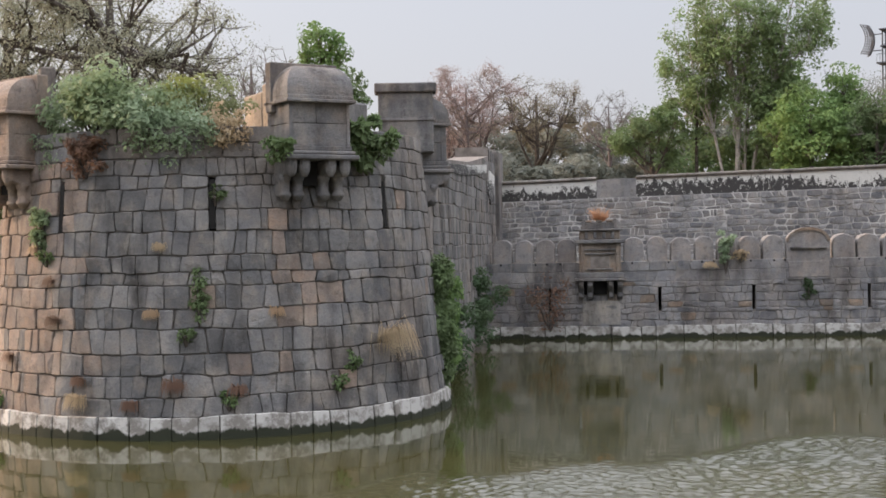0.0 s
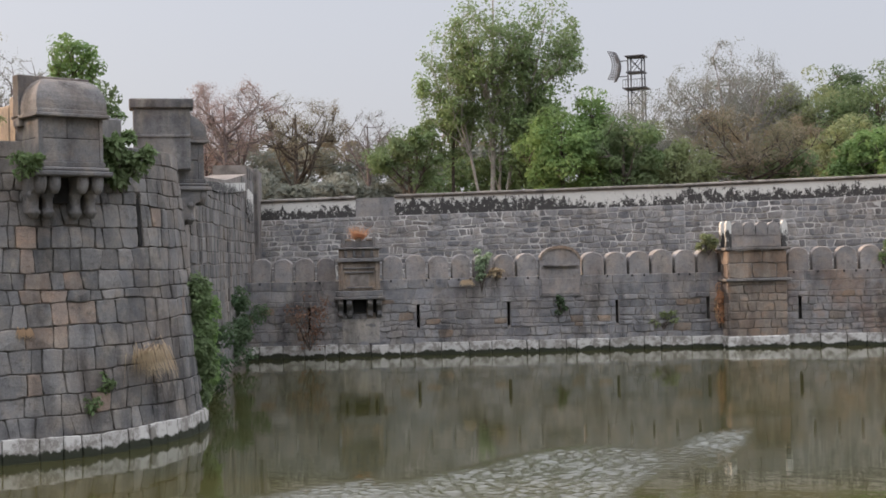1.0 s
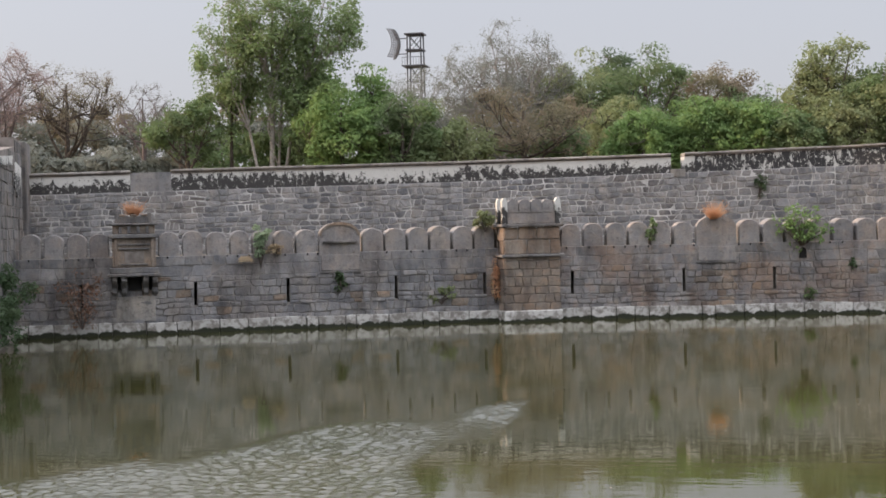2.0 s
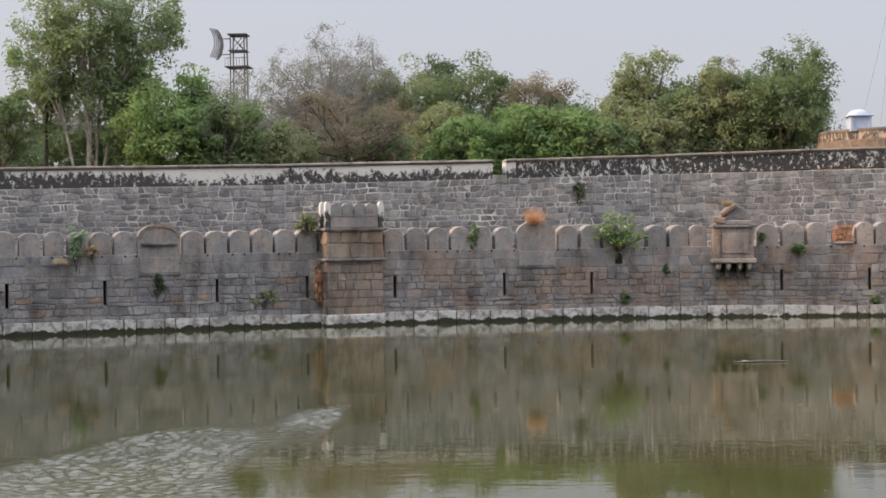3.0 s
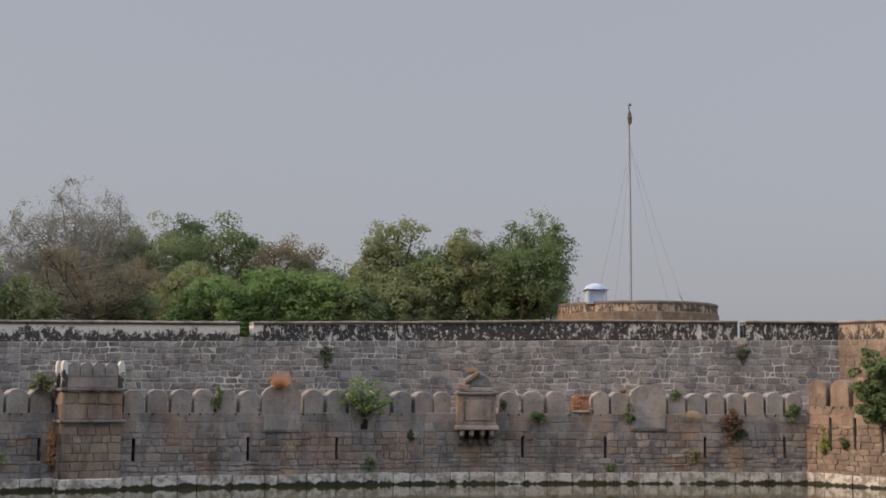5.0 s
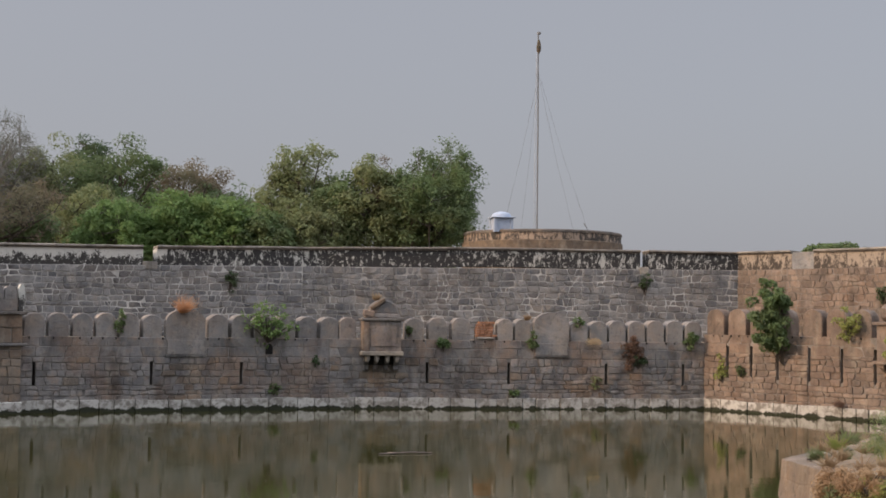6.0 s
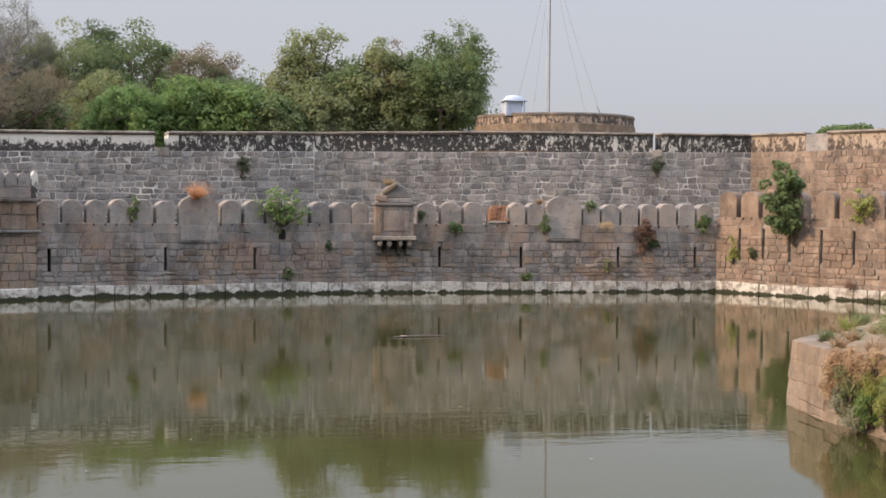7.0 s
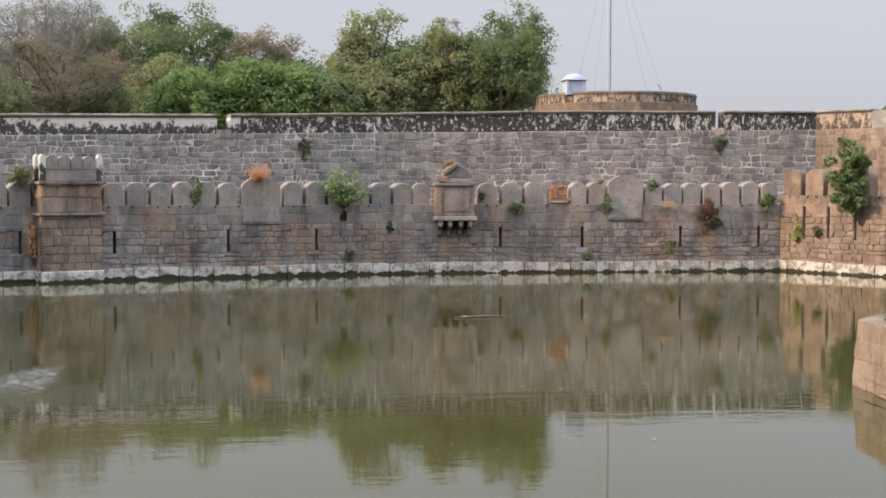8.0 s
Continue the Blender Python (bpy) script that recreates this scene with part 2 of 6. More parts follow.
M_DARK_STEEL = plain_material("dark_weathered_steel", (0.06, 0.065, 0.075), (0.12, 0.12, 0.125), 8.0, 0.7, 0.1, 0.1)
M_WHITE_PAINT = plain_material("white_paint", (0.46, 0.49, 0.53), (0.40, 0.43, 0.47), 3.0, 0.6, 0.0, 0.1)
M_BLUE_WASH = plain_material("pale_blue_limewash", (0.36, 0.42, 0.52), (0.30, 0.36, 0.46), 3.0, 0.8, 0.0, 0.1)
M_FLAG = plain_material("furled_dark_cloth", (0.05, 0.06, 0.05), (0.12, 0.08, 0.05), 6.0, 0.9)
L_GREEN = leaf_material("green_leaves", (0.075, 0.12, 0.04), (0.125, 0.185, 0.065), (0.09, 0.125, 0.05))
L_BRIGHT = leaf_material("bright_green_leaves", (0.08, 0.15, 0.036), (0.155, 0.24, 0.06), (0.10, 0.165, 0.045))
L_DARK = leaf_material("dark_green_leaves", (0.038, 0.075, 0.03), (0.07, 0.115, 0.05), (0.055, 0.085, 0.035))
L_OLIVE = leaf_material("olive_leaves", (0.118, 0.15, 0.058), (0.185, 0.218, 0.088), (0.145, 0.165, 0.07))
L_BROWN = leaf_material("brownish_leaves", (0.145, 0.11, 0.075), (0.19, 0.16, 0.1), (0.13, 0.125, 0.07))
L_PINK = leaf_material("dry_pinkish_buds", (0.2, 0.135, 0.125), (0.27, 0.195, 0.175), (0.17, 0.135, 0.11))
L_GREY = leaf_material("sparse_grey_leaves", (0.125, 0.135, 0.112), (0.175, 0.185, 0.15), (0.12, 0.13, 0.1))
L_SILVER = leaf_material("grey_green_leaves", (0.13, 0.19, 0.10), (0.235, 0.295, 0.18), (0.15, 0.2, 0.09))
L_YELLOW = leaf_material("yellow_green_leaves", (0.182, 0.221, 0.039), (0.260, 0.286, 0.065))
L_STRAW = leaf_material("dry_straw", (0.28, 0.215, 0.12), (0.4, 0.31, 0.19), (0.3, 0.2, 0.11))
L_RUST = leaf_material("rust_dry_growth", (0.12, 0.066, 0.042), (0.18, 0.10, 0.06), (0.11, 0.066, 0.044))
L_ORANGE = leaf_material("orange_dry_grass", (0.40, 0.21, 0.10), (0.50, 0.28, 0.14), (0.38, 0.20, 0.10))
L_SAGE = leaf_material("sage_olive_leaves", (0.17, 0.178, 0.118), (0.255, 0.262, 0.178), (0.188, 0.188, 0.126))
L_EUCA = leaf_material("hanging_green_leaves", (0.11, 0.168, 0.06), (0.185, 0.26, 0.1), (0.13, 0.178, 0.066))


# ---- mesh helpers ----
def thing(name, m, label, category, group="", kind=""):
    ob = new(name)
    ob.matrix_world = m
    return tagged(ob, label, category, group, kind)


def mesh_of(bm, name, material, smooth=False):
    me = bpy.data.meshes.new(name)
    bm.to_mesh(me)
    bm.free()
    me.materials.append(material)
    if smooth:
        me.shade_smooth()
    return me


def part(name, bm, material, parent, label="", smooth=False):
    ob = new(name, mesh_of(bm, name, material, smooth))
    ob.parent = parent
    return tagged(ob, label)


def mesh_from(name, verts, faces, material, smooth=False):
    me = bpy.data.meshes.new(name)
    me.from_pydata([tuple(v) for v in verts], [], faces)
    me.materials.append(material)
    if smooth:
        me.shade_smooth()
    return me


def box(bm, x0, x1, y0, y1, z0, z1, m=None, bevel=0.0):
    r = bmesh.ops.create_cube(bm, size=1.0)
    vs = r["verts"]
    bmesh.ops.scale(bm, vec=(x1 - x0, y1 - y0, z1 - z0), verts=vs)
    bmesh.ops.translate(bm, vec=((x0 + x1) / 2, (y0 + y1) / 2, (z0 + z1) / 2), verts=vs)
    if m is not None:
        bmesh.ops.transform(bm, matrix=m, verts=vs)
    if bevel:
        edges = list({e for v in vs for e in v.link_edges})
        bmesh.ops.bevel(bm, geom=edges, offset=bevel, segments=1, affect="EDGES")


def boxed(x0, x1, y0, y1, z0, z1, bevel=0.03):
    bm = bmesh.new()
    box(bm, x0, x1, y0, y1, z0, z1, None, bevel)
    return bm


def prism(outline, y0, y1):
    """An outline in x and z, drawn out along y."""
    bm = bmesh.new()
    a = [bm.verts.new((x, y0, z)) for x, z in outline]
    b = [bm.verts.new((x, y1, z)) for x, z in outline]
    n = len(outline)
    bm.faces.new(a)
    bm.faces.new(list(reversed(b)))
    for i in range(n):
        bm.faces.new((a[i], b[i], b[(i + 1) % n], a[(i + 1) % n]))
    bmesh.ops.recalc_face_normals(bm, faces=bm.faces)
    return bm


def lathe(profile, steps=24, a0=0.0, a1=360.0):
    """A profile of (radius, z) turned round the z axis."""
    bm = bmesh.new()
    full = abs(a1 - a0) > 359
    cols = steps if full else steps + 1
    rings = []
    for i in range(cols):
        a = radians(a0 + (a1 - a0) * i / steps)
        rings.append([bm.verts.new((r * math.cos(a), r * math.sin(a), z)) for r, z in profile])
    for i in range(steps):
        p, q = rings[i], rings[(i + 1) % cols]
        for k in range(len(profile) - 1):
            bm.faces.new((p[k], q[k], q[k + 1], p[k + 1]))
    bmesh.ops.remove_doubles(bm, verts=bm.verts, dist=1e-5)
    bmesh.ops.recalc_face_normals(bm, faces=bm.faces)
    return bm


def tube_data(verts, faces, points, radii, sides=5):
    """Adds a tapered tube along points to lists of vertices and faces."""
    start = len(verts)
    for i, p in enumerate(points):
        d = (points[min(i + 1, len(points) - 1)] - points[max(i - 1, 0)])
        d = d.normalized() if d.length > 1e-6 else Vector((0, 0, 1))
        u = d.orthogonal().normalized()
        w = d.cross(u)
        for k in range(sides):
            a = 2 * math.pi * k / sides
            verts.append(p + (u * math.cos(a) + w * math.sin(a)) * radii[i])
    for i in range(len(points) - 1):
        for k in range(sides):
            a, b = start + i * sides + k, start + i * sides + (k + 1) % sides
            faces.append((a, b, b + sides, a + sides))


def tube(name, points, radius, material, parent, sides=6, label=""):
    v, f = [], []
    tube_data(v, f, [Vector(p) for p in points], [radius] * len(points), sides)
    ob = new(name, mesh_from(name, v, f, material, True))
    ob.parent = parent
    return tagged(ob, label)


# ---- stones: each one cut to fit its neighbours ----
def hollow_noise(a, b):
    return noise.noise(Vector((a, b, 3.7)))


def bed(k, base, wave, seed):
    """A wavy bed joint: its height at u."""
    return lambda u: base + wave * (hollow_noise(u * 0.55 + seed, k * 7.3) + 0.6 * hollow_noise(u * 1.9 + seed, k * 3.1 + 20))


def fitted(rnd, u0, u1, beds, wide, gap, thick, proud, slits=(), slit_w=0.2, slant=0.06, dome=0.02, round_off=0.06, vary=(0.6, 1.45), keep=None):
    """Stones between wavy bed joints: yields (points (u, out, z), faces, u, z)."""
    for k in range(len(beds) - 1):
        lo, hi = beds[k], beds[k + 1]
        zm = (lo((u0 + u1) / 2) + hi((u0 + u1) / 2)) / 2
        spans, at = [], u0
        for s, a, b in sorted(slits):
            if a + 0.1 < hi(s) and lo(s) < b - 0.1:
                spans.append((at, s - slit_w / 2))
                at = s + slit_w / 2
        spans.append((at, u1))
        for a, b in spans:
            cuts, u = [(a, a)], a
            while True:
                w = wide * rnd.uniform(*vary)
                if b - u - w < wide * 0.45:
                    break
                u += w
                cuts.append((u + rnd.uniform(-slant, slant), u + rnd.uniform(-slant, slant)))
            cuts.append((b, b))
            for (b0, t0), (b1, t1) in zip(cuts, cuts[1:]):
                c4 = [(b0, lo(b0)), (b1, lo(b1)), (t1, hi(t1)), (t0, hi(t0))]
                cu, cz = sum(p[0] for p in c4) / 4, sum(p[1] for p in c4) / 4
                if keep and not keep(cu, cz):
                    continue
                h, w = hi(cu) - lo(cu), b1 - b0
                ring = []
                for i in range(4):
                    p, q = c4[i], c4[(i + 1) % 4]
                    r = round_off * rnd.uniform(0.3, 1.6)
                    ring.append((p[0] + (cu - p[0]) * r, p[1] + (cz - p[1]) * r))
                    mu, mz = (p[0] + q[0]) / 2, (p[1] + q[1]) / 2
                    if i == 0:
                        mz = lo(mu)
                    elif i == 2:
                        mz = hi(mu)
                    ring.append((mu, mz))
                open_u, open_z = gap + (0.035 if rnd.random() < 0.07 else 0.0), gap + (0.03 if rnd.random() < 0.05 else 0.0)
                fu, fz = max(0.2, 1 - open_u / max(w, 0.1)), max(0.2, 1 - open_z / max(h, 0.1))
                ring = [(cu + (x - cu) * fu, cz + (z - cz) * fz) for x, z in ring]
                out = proud * rnd.uniform(0.2, 1.0)
                tu, tz = rnd.uniform(-0.03, 0.03), rnd.uniform(-0.03, 0.03)
                fi, gi = 1 - 0.02 / max(w / 2, 0.1), 1 - 0.02 / max(h / 2, 0.1)
                v = [(x, out - thick, z) for x, z in ring]
                v += [(x, out - 0.017 + (x - cu) * tu + (z - cz) * tz, z) for x, z in ring]
                v += [(cu + (x - cu) * fi, out + (x - cu) * tu + (z - cz) * tz + rnd.uniform(-0.006, 0.006), cz + (z - cz) * gi) for x, z in ring]
                v.append((cu + rnd.uniform(-0.1, 0.1) * w, out + rnd.uniform(-0.2, 0.5) * dome, cz + rnd.uniform(-0.1, 0.1) * h))
                f = []
                for o in (0, 8):
                    f += [(o + j, o + (j + 1) % 8, o + 8 + (j + 1) % 8, o + 8 + j) for j in range(8)]
                f += [(16 + j, 16 + (j + 1) % 8, 24) for j in range(8)]
                yield v, f, cu, cz


def set_stones(stones, place, material, rest_material, parent, name="stone", limit=300, order=None, second=None):
    """Each stone an object under its wall; those past the limit joined. second: (materials, test of u and z) for stones of another colour."""
    stones = list(stones)
    if second:
        other = [q for q in stones if second[1](q[2], q[3])]
        stones = [q for q in stones if q not in other]
        set_stones(other, place, *second[0], parent, name, limit // 4, order)
        limit -= limit // 4
    if order:
        stones.sort(key=lambda q: order(q[2], q[3]))
    verts, faces = [], []
    for n, (v, f, u, z) in enumerate(stones):
        v = [place(*p) for p in v]
        if n < limit:
            c = sum((Vector(p) for p in v), Vector()) / len(v)
            ob = new(name, mesh_from(name, [Vector(p) - c for p in v], f, material))
            ob.parent = parent
            ob.matrix_basis = Matrix.Translation(c)
        else:
            k = len(verts)
            verts += v
            faces += [tuple(k + i for i in q) for q in f]
    if verts:
        ob = new("stonework", mesh_from("stonework", verts, faces, rest_material))
        ob.parent = parent
        tagged(ob, "", "", "", "stuff")


def flat(u, out, z):
    return (u, -out, z)


def beds_between(rnd, z0, z1, high, wave, seed, jitter=0.18):
    zs = [z0]
    while z1 - zs[-1] > high * 1.4:
        zs.append(zs[-1] + high * rnd.uniform(1 - jitter, 1 + jitter))
    zs.append(z1)
    return [bed(k, z, 0.0 if k in (0, len(zs) - 1) else wave, seed) for k, z in enumerate(zs)]


# ---- the plan ----
LOWER = (((-31.0, 54.7), (-10.2, 64.0)), ((-10.2, 64.0), (8.0, 67.9)), ((8.0, 67.9), (28.1, 67.4)), ((28.1, 67.4), (42.0, 44.3)))
SETBACK = 7.5                          # the upper wall stands behind a terrace
BASTION, BASE_R, BATTER = (-24.79, 29.52), 6.36, 0.09


def wall_frame(a, b, back=0.0):
    """x along the wall, y into it, z up; origin at a on the water."""
    u = (Vector(b) - Vector(a)).normalized()
    m = Matrix(((u.x, -u.y, 0, a[0]), (u.y, u.x, 0, a[1]), (0, 0, 1, 0), (0, 0, 0, 1)))
    return m @ Matrix.Translation((0, back, 0))


FRAMES = [wall_frame(a, b) for a, b in LOWER]
LENGTHS = [(Vector(b) - Vector(a)).length for a, b in LOWER]


def round_frame(angle, radius, z=0.0):
    """On the bastion: x to the right of someone who faces it, y into it."""
    c, s = math.cos(radians(angle)), math.sin(radians(angle))
    return Matrix(((-s, -c, 0, BASTION[0] + radius * c), (c, -s, 0, BASTION[1] + radius * s), (0, 0, 1, z), (0, 0, 0, 1)))


def core(name, length, z0, z1, thick, slits, slit_w, material, parent, y0, u0=0.0):
    """The masonry behind the face stones, pierced by the slits."""
    bm = bmesh.new()
    lo, hi = (min(s[1] for s in slits), max(s[2] for s in slits)) if slits else (z1, z1)
    box(bm, u0, length, y0, y0 + thick, z0, lo)
    if slits:
        at = u0
        for s, a, b in sorted(slits):
            box(bm, at, s - slit_w / 2, y0, y0 + thick, lo, hi)
            at = s + slit_w / 2
        box(bm, at, length, y0, y0 + thick, lo, hi)
        box(bm, u0, length, y0, y0 + thick, hi, z1)
    return part(name, bm, material, parent)


def plinth(parent, length, rnd, u0=0.0, top=0.58, material=None):
    """The whitewashed footing course at the water."""
    beds = [bed(0, -0.6, 0.0, 1.0), bed(1, top, 0.05, u0 + length)]
    set_stones(fitted(rnd, u0, length, beds, 0.95, 0.02, 0.5, 0.06, (), 0.2, 0.03, 0.02, 0.03, (0.5, 1.8)), lambda u, o, z: (u, -o - 0.14, z), material or M_BAND, material or M_BAND, parent, "plinth_stone")


def merlon_mesh(w, h, thick, material):
    pts = [(-w / 2, 0.0), (w / 2, 0.0)]
    spring = h - w * 0.42
    for i in range(11):
        a = math.pi * i / 10
        pts.append((w / 2 * math.cos(a), spring + (h - spring) * math.sin(a)))
    bm = prism(pts, 0.0, thick)
    edges = [e for e in bm.edges if all(v.co.y < thick / 2 for v in e.verts) and max(v.co.z for v in e.verts) > 0.01]
    bmesh.ops.bevel(bm, geom=edges, offset=0.035, segments=1, affect="EDGES")
    return mesh_of(bm, "merlon", material)


MERLONS = {w: merlon_mesh(w, 1.13, 0.85, M_MERLON) for w in (0.86, 0.94, 1.0)}
MERLON_WARM = merlon_mesh(1.1, 1.36, 0.7, M_WARM)


def merlon_row(parent, stops, z):
    """Merlons between the given stretches (u from, u to, how many)."""
    rnd = random.Random(int(stops[0][0] * 100) + 5)
    for a, b, count in stops:
        pitch = (b - a) / count
        key = min(MERLONS, key=lambda w: abs(w - (pitch - 0.13)))
        for i in range(count):
            ob = new("merlon", MERLONS[key])
            ob.parent = parent
            ob.matrix_basis = Matrix.Translation((a + (i + 0.5) * pitch, 0.02 + rnd.uniform(-0.02, 0.03), z)) @ Matrix.Rotation(radians(rnd.uniform(-0.8, 0.8)), 4, "Y") @ Matrix.Diagonal((rnd.uniform(0.97, 1.02), 1, rnd.uniform(0.95, 1.03), 1))


# ---- water and ground ----
def ruffled_sheet():
    """The moat's surface: flat, but for wind ripples in one stretch near the west bank."""
    x0, x1, y0, y1, cell = -14.4, -4.0, 19.0, 35.2, 0.055
    xs, ys = np.arange(x0, x1 + cell / 2, cell), np.arange(y0, y1 + cell / 2, cell)
    x1, y1 = xs[-1], ys[-1]
    gx, gy = np.meshgrid(xs, ys)
    rng = np.random.default_rng(8)
    z, wander = np.zeros_like(gx), np.zeros_like(gx)
    for _ in range(60):
        size = rng.uniform(0.14, 0.36)
        a, ph = rng.normal(1.57, 0.8), rng.uniform(0, 6.28)
        z += 0.0056 * size * np.sin(6.2832 / size * (gx * math.cos(a) + gy * math.sin(a)) + ph)
    for _ in range(26):
        size = rng.uniform(0.9, 9.0)
        a, ph = rng.uniform(0, 6.28), rng.uniform(0, 6.28)
        wander += 0.045 * size ** 0.8 * np.sin(6.2832 / size * (gx * math.cos(a) * 1.6 + gy * math.sin(a) * 0.7) + ph)
    reach = 0.8 * (gx + 12.9) - 0.6 * (gy - 22.9) + wander
    ease = lambda v: np.clip(v, 0, 1) ** 2 * (3 - 2 * np.clip(v, 0, 1))
    mask = ease((reach + 0.5) / 1.6) * ease((-4.5 - gx + 0.5 * wander) / 0.9)
    mask *= ease(np.minimum.reduce([gx - x0, x1 - gx, gy - y0, y1 - gy]) / 0.6)
    verts = np.stack([gx, gy, z * mask], -1).reshape(-1, 3).tolist()
    w, h = len(xs), len(ys)
    k = (np.arange(h - 1)[:, None] * w + np.arange(w - 1)[None, :]).reshape(-1)
    faces = np.stack([k, k + 1, k + w + 1, k + w], 1).tolist()
    n = len(verts)
    verts += [(-400, -6, 0), (400, -6, 0), (400, 120, 0), (-400, 120, 0), (x0, y0, 0), (x1, y0, 0), (x1, y1, 0), (x0, y1, 0)]
    faces += [(n + i, n + (i + 1) % 4, n + 4 + (i + 1) % 4, n + 4 + i) for i in range(4)]
    me = mesh_from("water", verts, faces, M_WATER, True)
    ripple = me.attributes.new("ripple", "FLOAT", "POINT")
    ripple.data.foreach_set("value", np.concatenate([mask.reshape(-1), np.zeros(8)]))
    return me


def moat():
    ob = new("water", ruffled_sheet())
    tagged(ob, "murky green still moat water mirroring the walls", "water", "", "structure")
    verts, faces = [], []

    def sheet(points):
        k = len(verts)
        verts.extend(points)
        faces.append(tuple(range(k, k + len(points))))
    sheet([(-3000, -3000, -1.6), (3000, -3000, -1.6), (3000, 3000, -1.6), (-3000, 3000, -1.6)])
    line = [FRAMES[0] @ Vector((0.8, 9.0, 6.2)), FRAMES[0] @ Vector((23.5, 9.0, 6.3)), FRAMES[1] @ Vector((19.4, 9.0, 6.4)), FRAMES[2] @ Vector((26.5, 9.0, 6.4))]
    far = [(p.x * 25, 2500, 6.3) for p in line]
    for i in range(3):
        sheet([tuple(line[i]), tuple(line[i + 1]), far[i + 1], far[i]])
    sheet([tuple(line[3]), (70, 30, 6.4), (2500, 30, 6.4), far[3]])
    sheet([(-2500, 40, 6.2), (-30, 36, 6.2), tuple(line[0]), far[0]])
    front = [FRAMES[0] @ Vector((-2, 0.6, 3.4)), FRAMES[1] @ Vector((0, 0.6, 3.4)), FRAMES[2] @ Vector((0, 0.6, 3.4)), FRAMES[3] @ Vector((0.3, 0.6, 3.4)), FRAMES[3] @ Vector((27, 0.6, 3.4))]
    back = [FRAMES[0] @ Vector((-2, 8, 3.5)), FRAMES[1] @ Vector((0, 8, 3.5)), FRAMES[2] @ Vector((0, 8, 3.5)), FRAMES[2] @ Vector((25.5, 8, 3.5)), FRAMES[3] @ Vector((27, 8, 3.5))]
    for i in range(4):
        sheet([tuple(front[i]), tuple(front[i + 1]), tuple(back[i + 1]), tuple(back[i])])
    ob = new("ground", mesh_from("ground", verts, faces, M_EARTH))
    tagged(ob, "dry brown earth of the terrace and fort interior", "ground", "", "structure")


moat()

# ---- lower walls with merlons ----
SLITS = ((3.81, 8.9, 13.17, 18.33, 22.7), (4.18, 9.63, 14.06, 18.68), (5.07, 9.38, 14.64, 18.9), (1.5, 2.97, 4.54, 6.39, 8.2, 10.0))
STOPS = (((1.15, 5.15, 4), (7.2, 10.45, 3), (10.45, 12.5, 2), (12.5, 14.6, 2), (16.7, 23.3, 6)),
         ((3.6, 10.2, 6), (12.3, 19.2, 6)),
         ((0.45, 1.45, 1), (3.8, 7.45, 3), (8.7, 10.6, 2), (12.65, 20.0, 7)))
LABELS = ("low moat wall of brown-grey granite with rounded merlons",
          "low moat wall of stained granite with rounded merlons and slits",
          "low moat wall of granite with broken merlons and slits",
          "warm sunlit sandstone moat wall with thick merlons")


def lower_wall(i):
    rnd = random.Random(40 + i)
    ob = thing("wall_lower_%d" % (i + 1), FRAMES[i], LABELS[i], "wall", "", "structure")
    warm = i == 3
    top, s0, s1 = (4.0, 1.75, 3.42) if warm else (3.55, 1.25, 2.38)
    slits = [(s, s0, s1) for s in SLITS[i]]
    length = LENGTHS[i]
    core("core", length, -1.6, top - 0.02, 1.2, slits, 0.14, M_WALL_JOINT, ob, 0.0, -2.5 if i == 0 else 0.0)
    # Added near-black sheet: the darkness inside the slits put into colour.
    part("slit_backing", boxed(0.5, length, 1.26, 1.35, s0 - 0.3, s1 + 0.3, 0), M_HOLE_SHADE, ob)
    u0 = -2.4 if i == 0 else 0.0
    half = top - 0.95
    stains = ((), ((10.4, 12.2, 2.3),), ((1.9, 3.5, 2.3), (12.6, 15.0, 1.6)), ())[i]

    def stained(u, z):
        """Rust-brown stones where water runs down below the projecting features."""
        share = 0.65 if any(a < u < b and z < h for a, b, h in stains) else 0.0 if warm else 0.04
        return random.Random(int(u * 911) * 17 + int(z * 953)).random() < share
    mats = (M_WARM, M_WARM_R) if warm else (M_LOWER_GREY, M_LOWER_GREY_R) if i == 0 else (M_LOWER, M_LOWER_R)
    beds = beds_between(rnd, 0.5, half, 0.30, 0.08, i * 10.0, 0.35)
    set_stones(fitted(rnd, u0, length, beds, 0.42, 0.010, 0.3, 0.095, slits, 0.14, 0.08, 0.05, 0.09, (0.45, 1.9)), flat, *mats, ob, "stone", 240, lambda u, z: u, ((M_BUFF, M_BUFF_R), stained))
    beds = [bed(0, half, 0.0, i), bed(98, half + 0.52, 0.06, i), bed(0, top, 0.0, i)]
    set_stones(fitted(rnd, u0, length, beds, 1.0, 0.006, 0.3, 0.04, slits, 0.14, 0.12, 0.015, 0.03, (0.5, 1.6)), flat, *mats, ob, "facing_stone", 60, lambda u, z: u)
    # Weep holes are solid blocks; their inner shade is put into the colour.
    hole = mesh_of(boxed(-0.035, 0.035, -0.045, 0.1, -0.05, 0.05, 0.0), "weep_hole", M_HOLE_SHADE)
    u = 0.6
    while u < length - 0.5:
        if rnd.random() < 0.5:
            h = new("weep_hole", hole)
            h.parent = ob
            h.matrix_basis = Matrix.Translation((u, 0, top - 0.07))
        u += 0.55 * rnd.uniform(0.85, 1.15)
    plinth(ob, length, rnd, u0, 0.58, M_BAND_DAMP if i < 2 else M_BAND)
    if warm:
        for k in range(7):
            m = new("merlon", MERLON_WARM)
            m.parent = ob
            m.matrix_basis = Matrix.Translation((0.72 + k * 1.36 + (0.4 if k > 3 else 0), -0.03, top))
    else:
        merlon_row(ob, STOPS[i], top)
    return ob


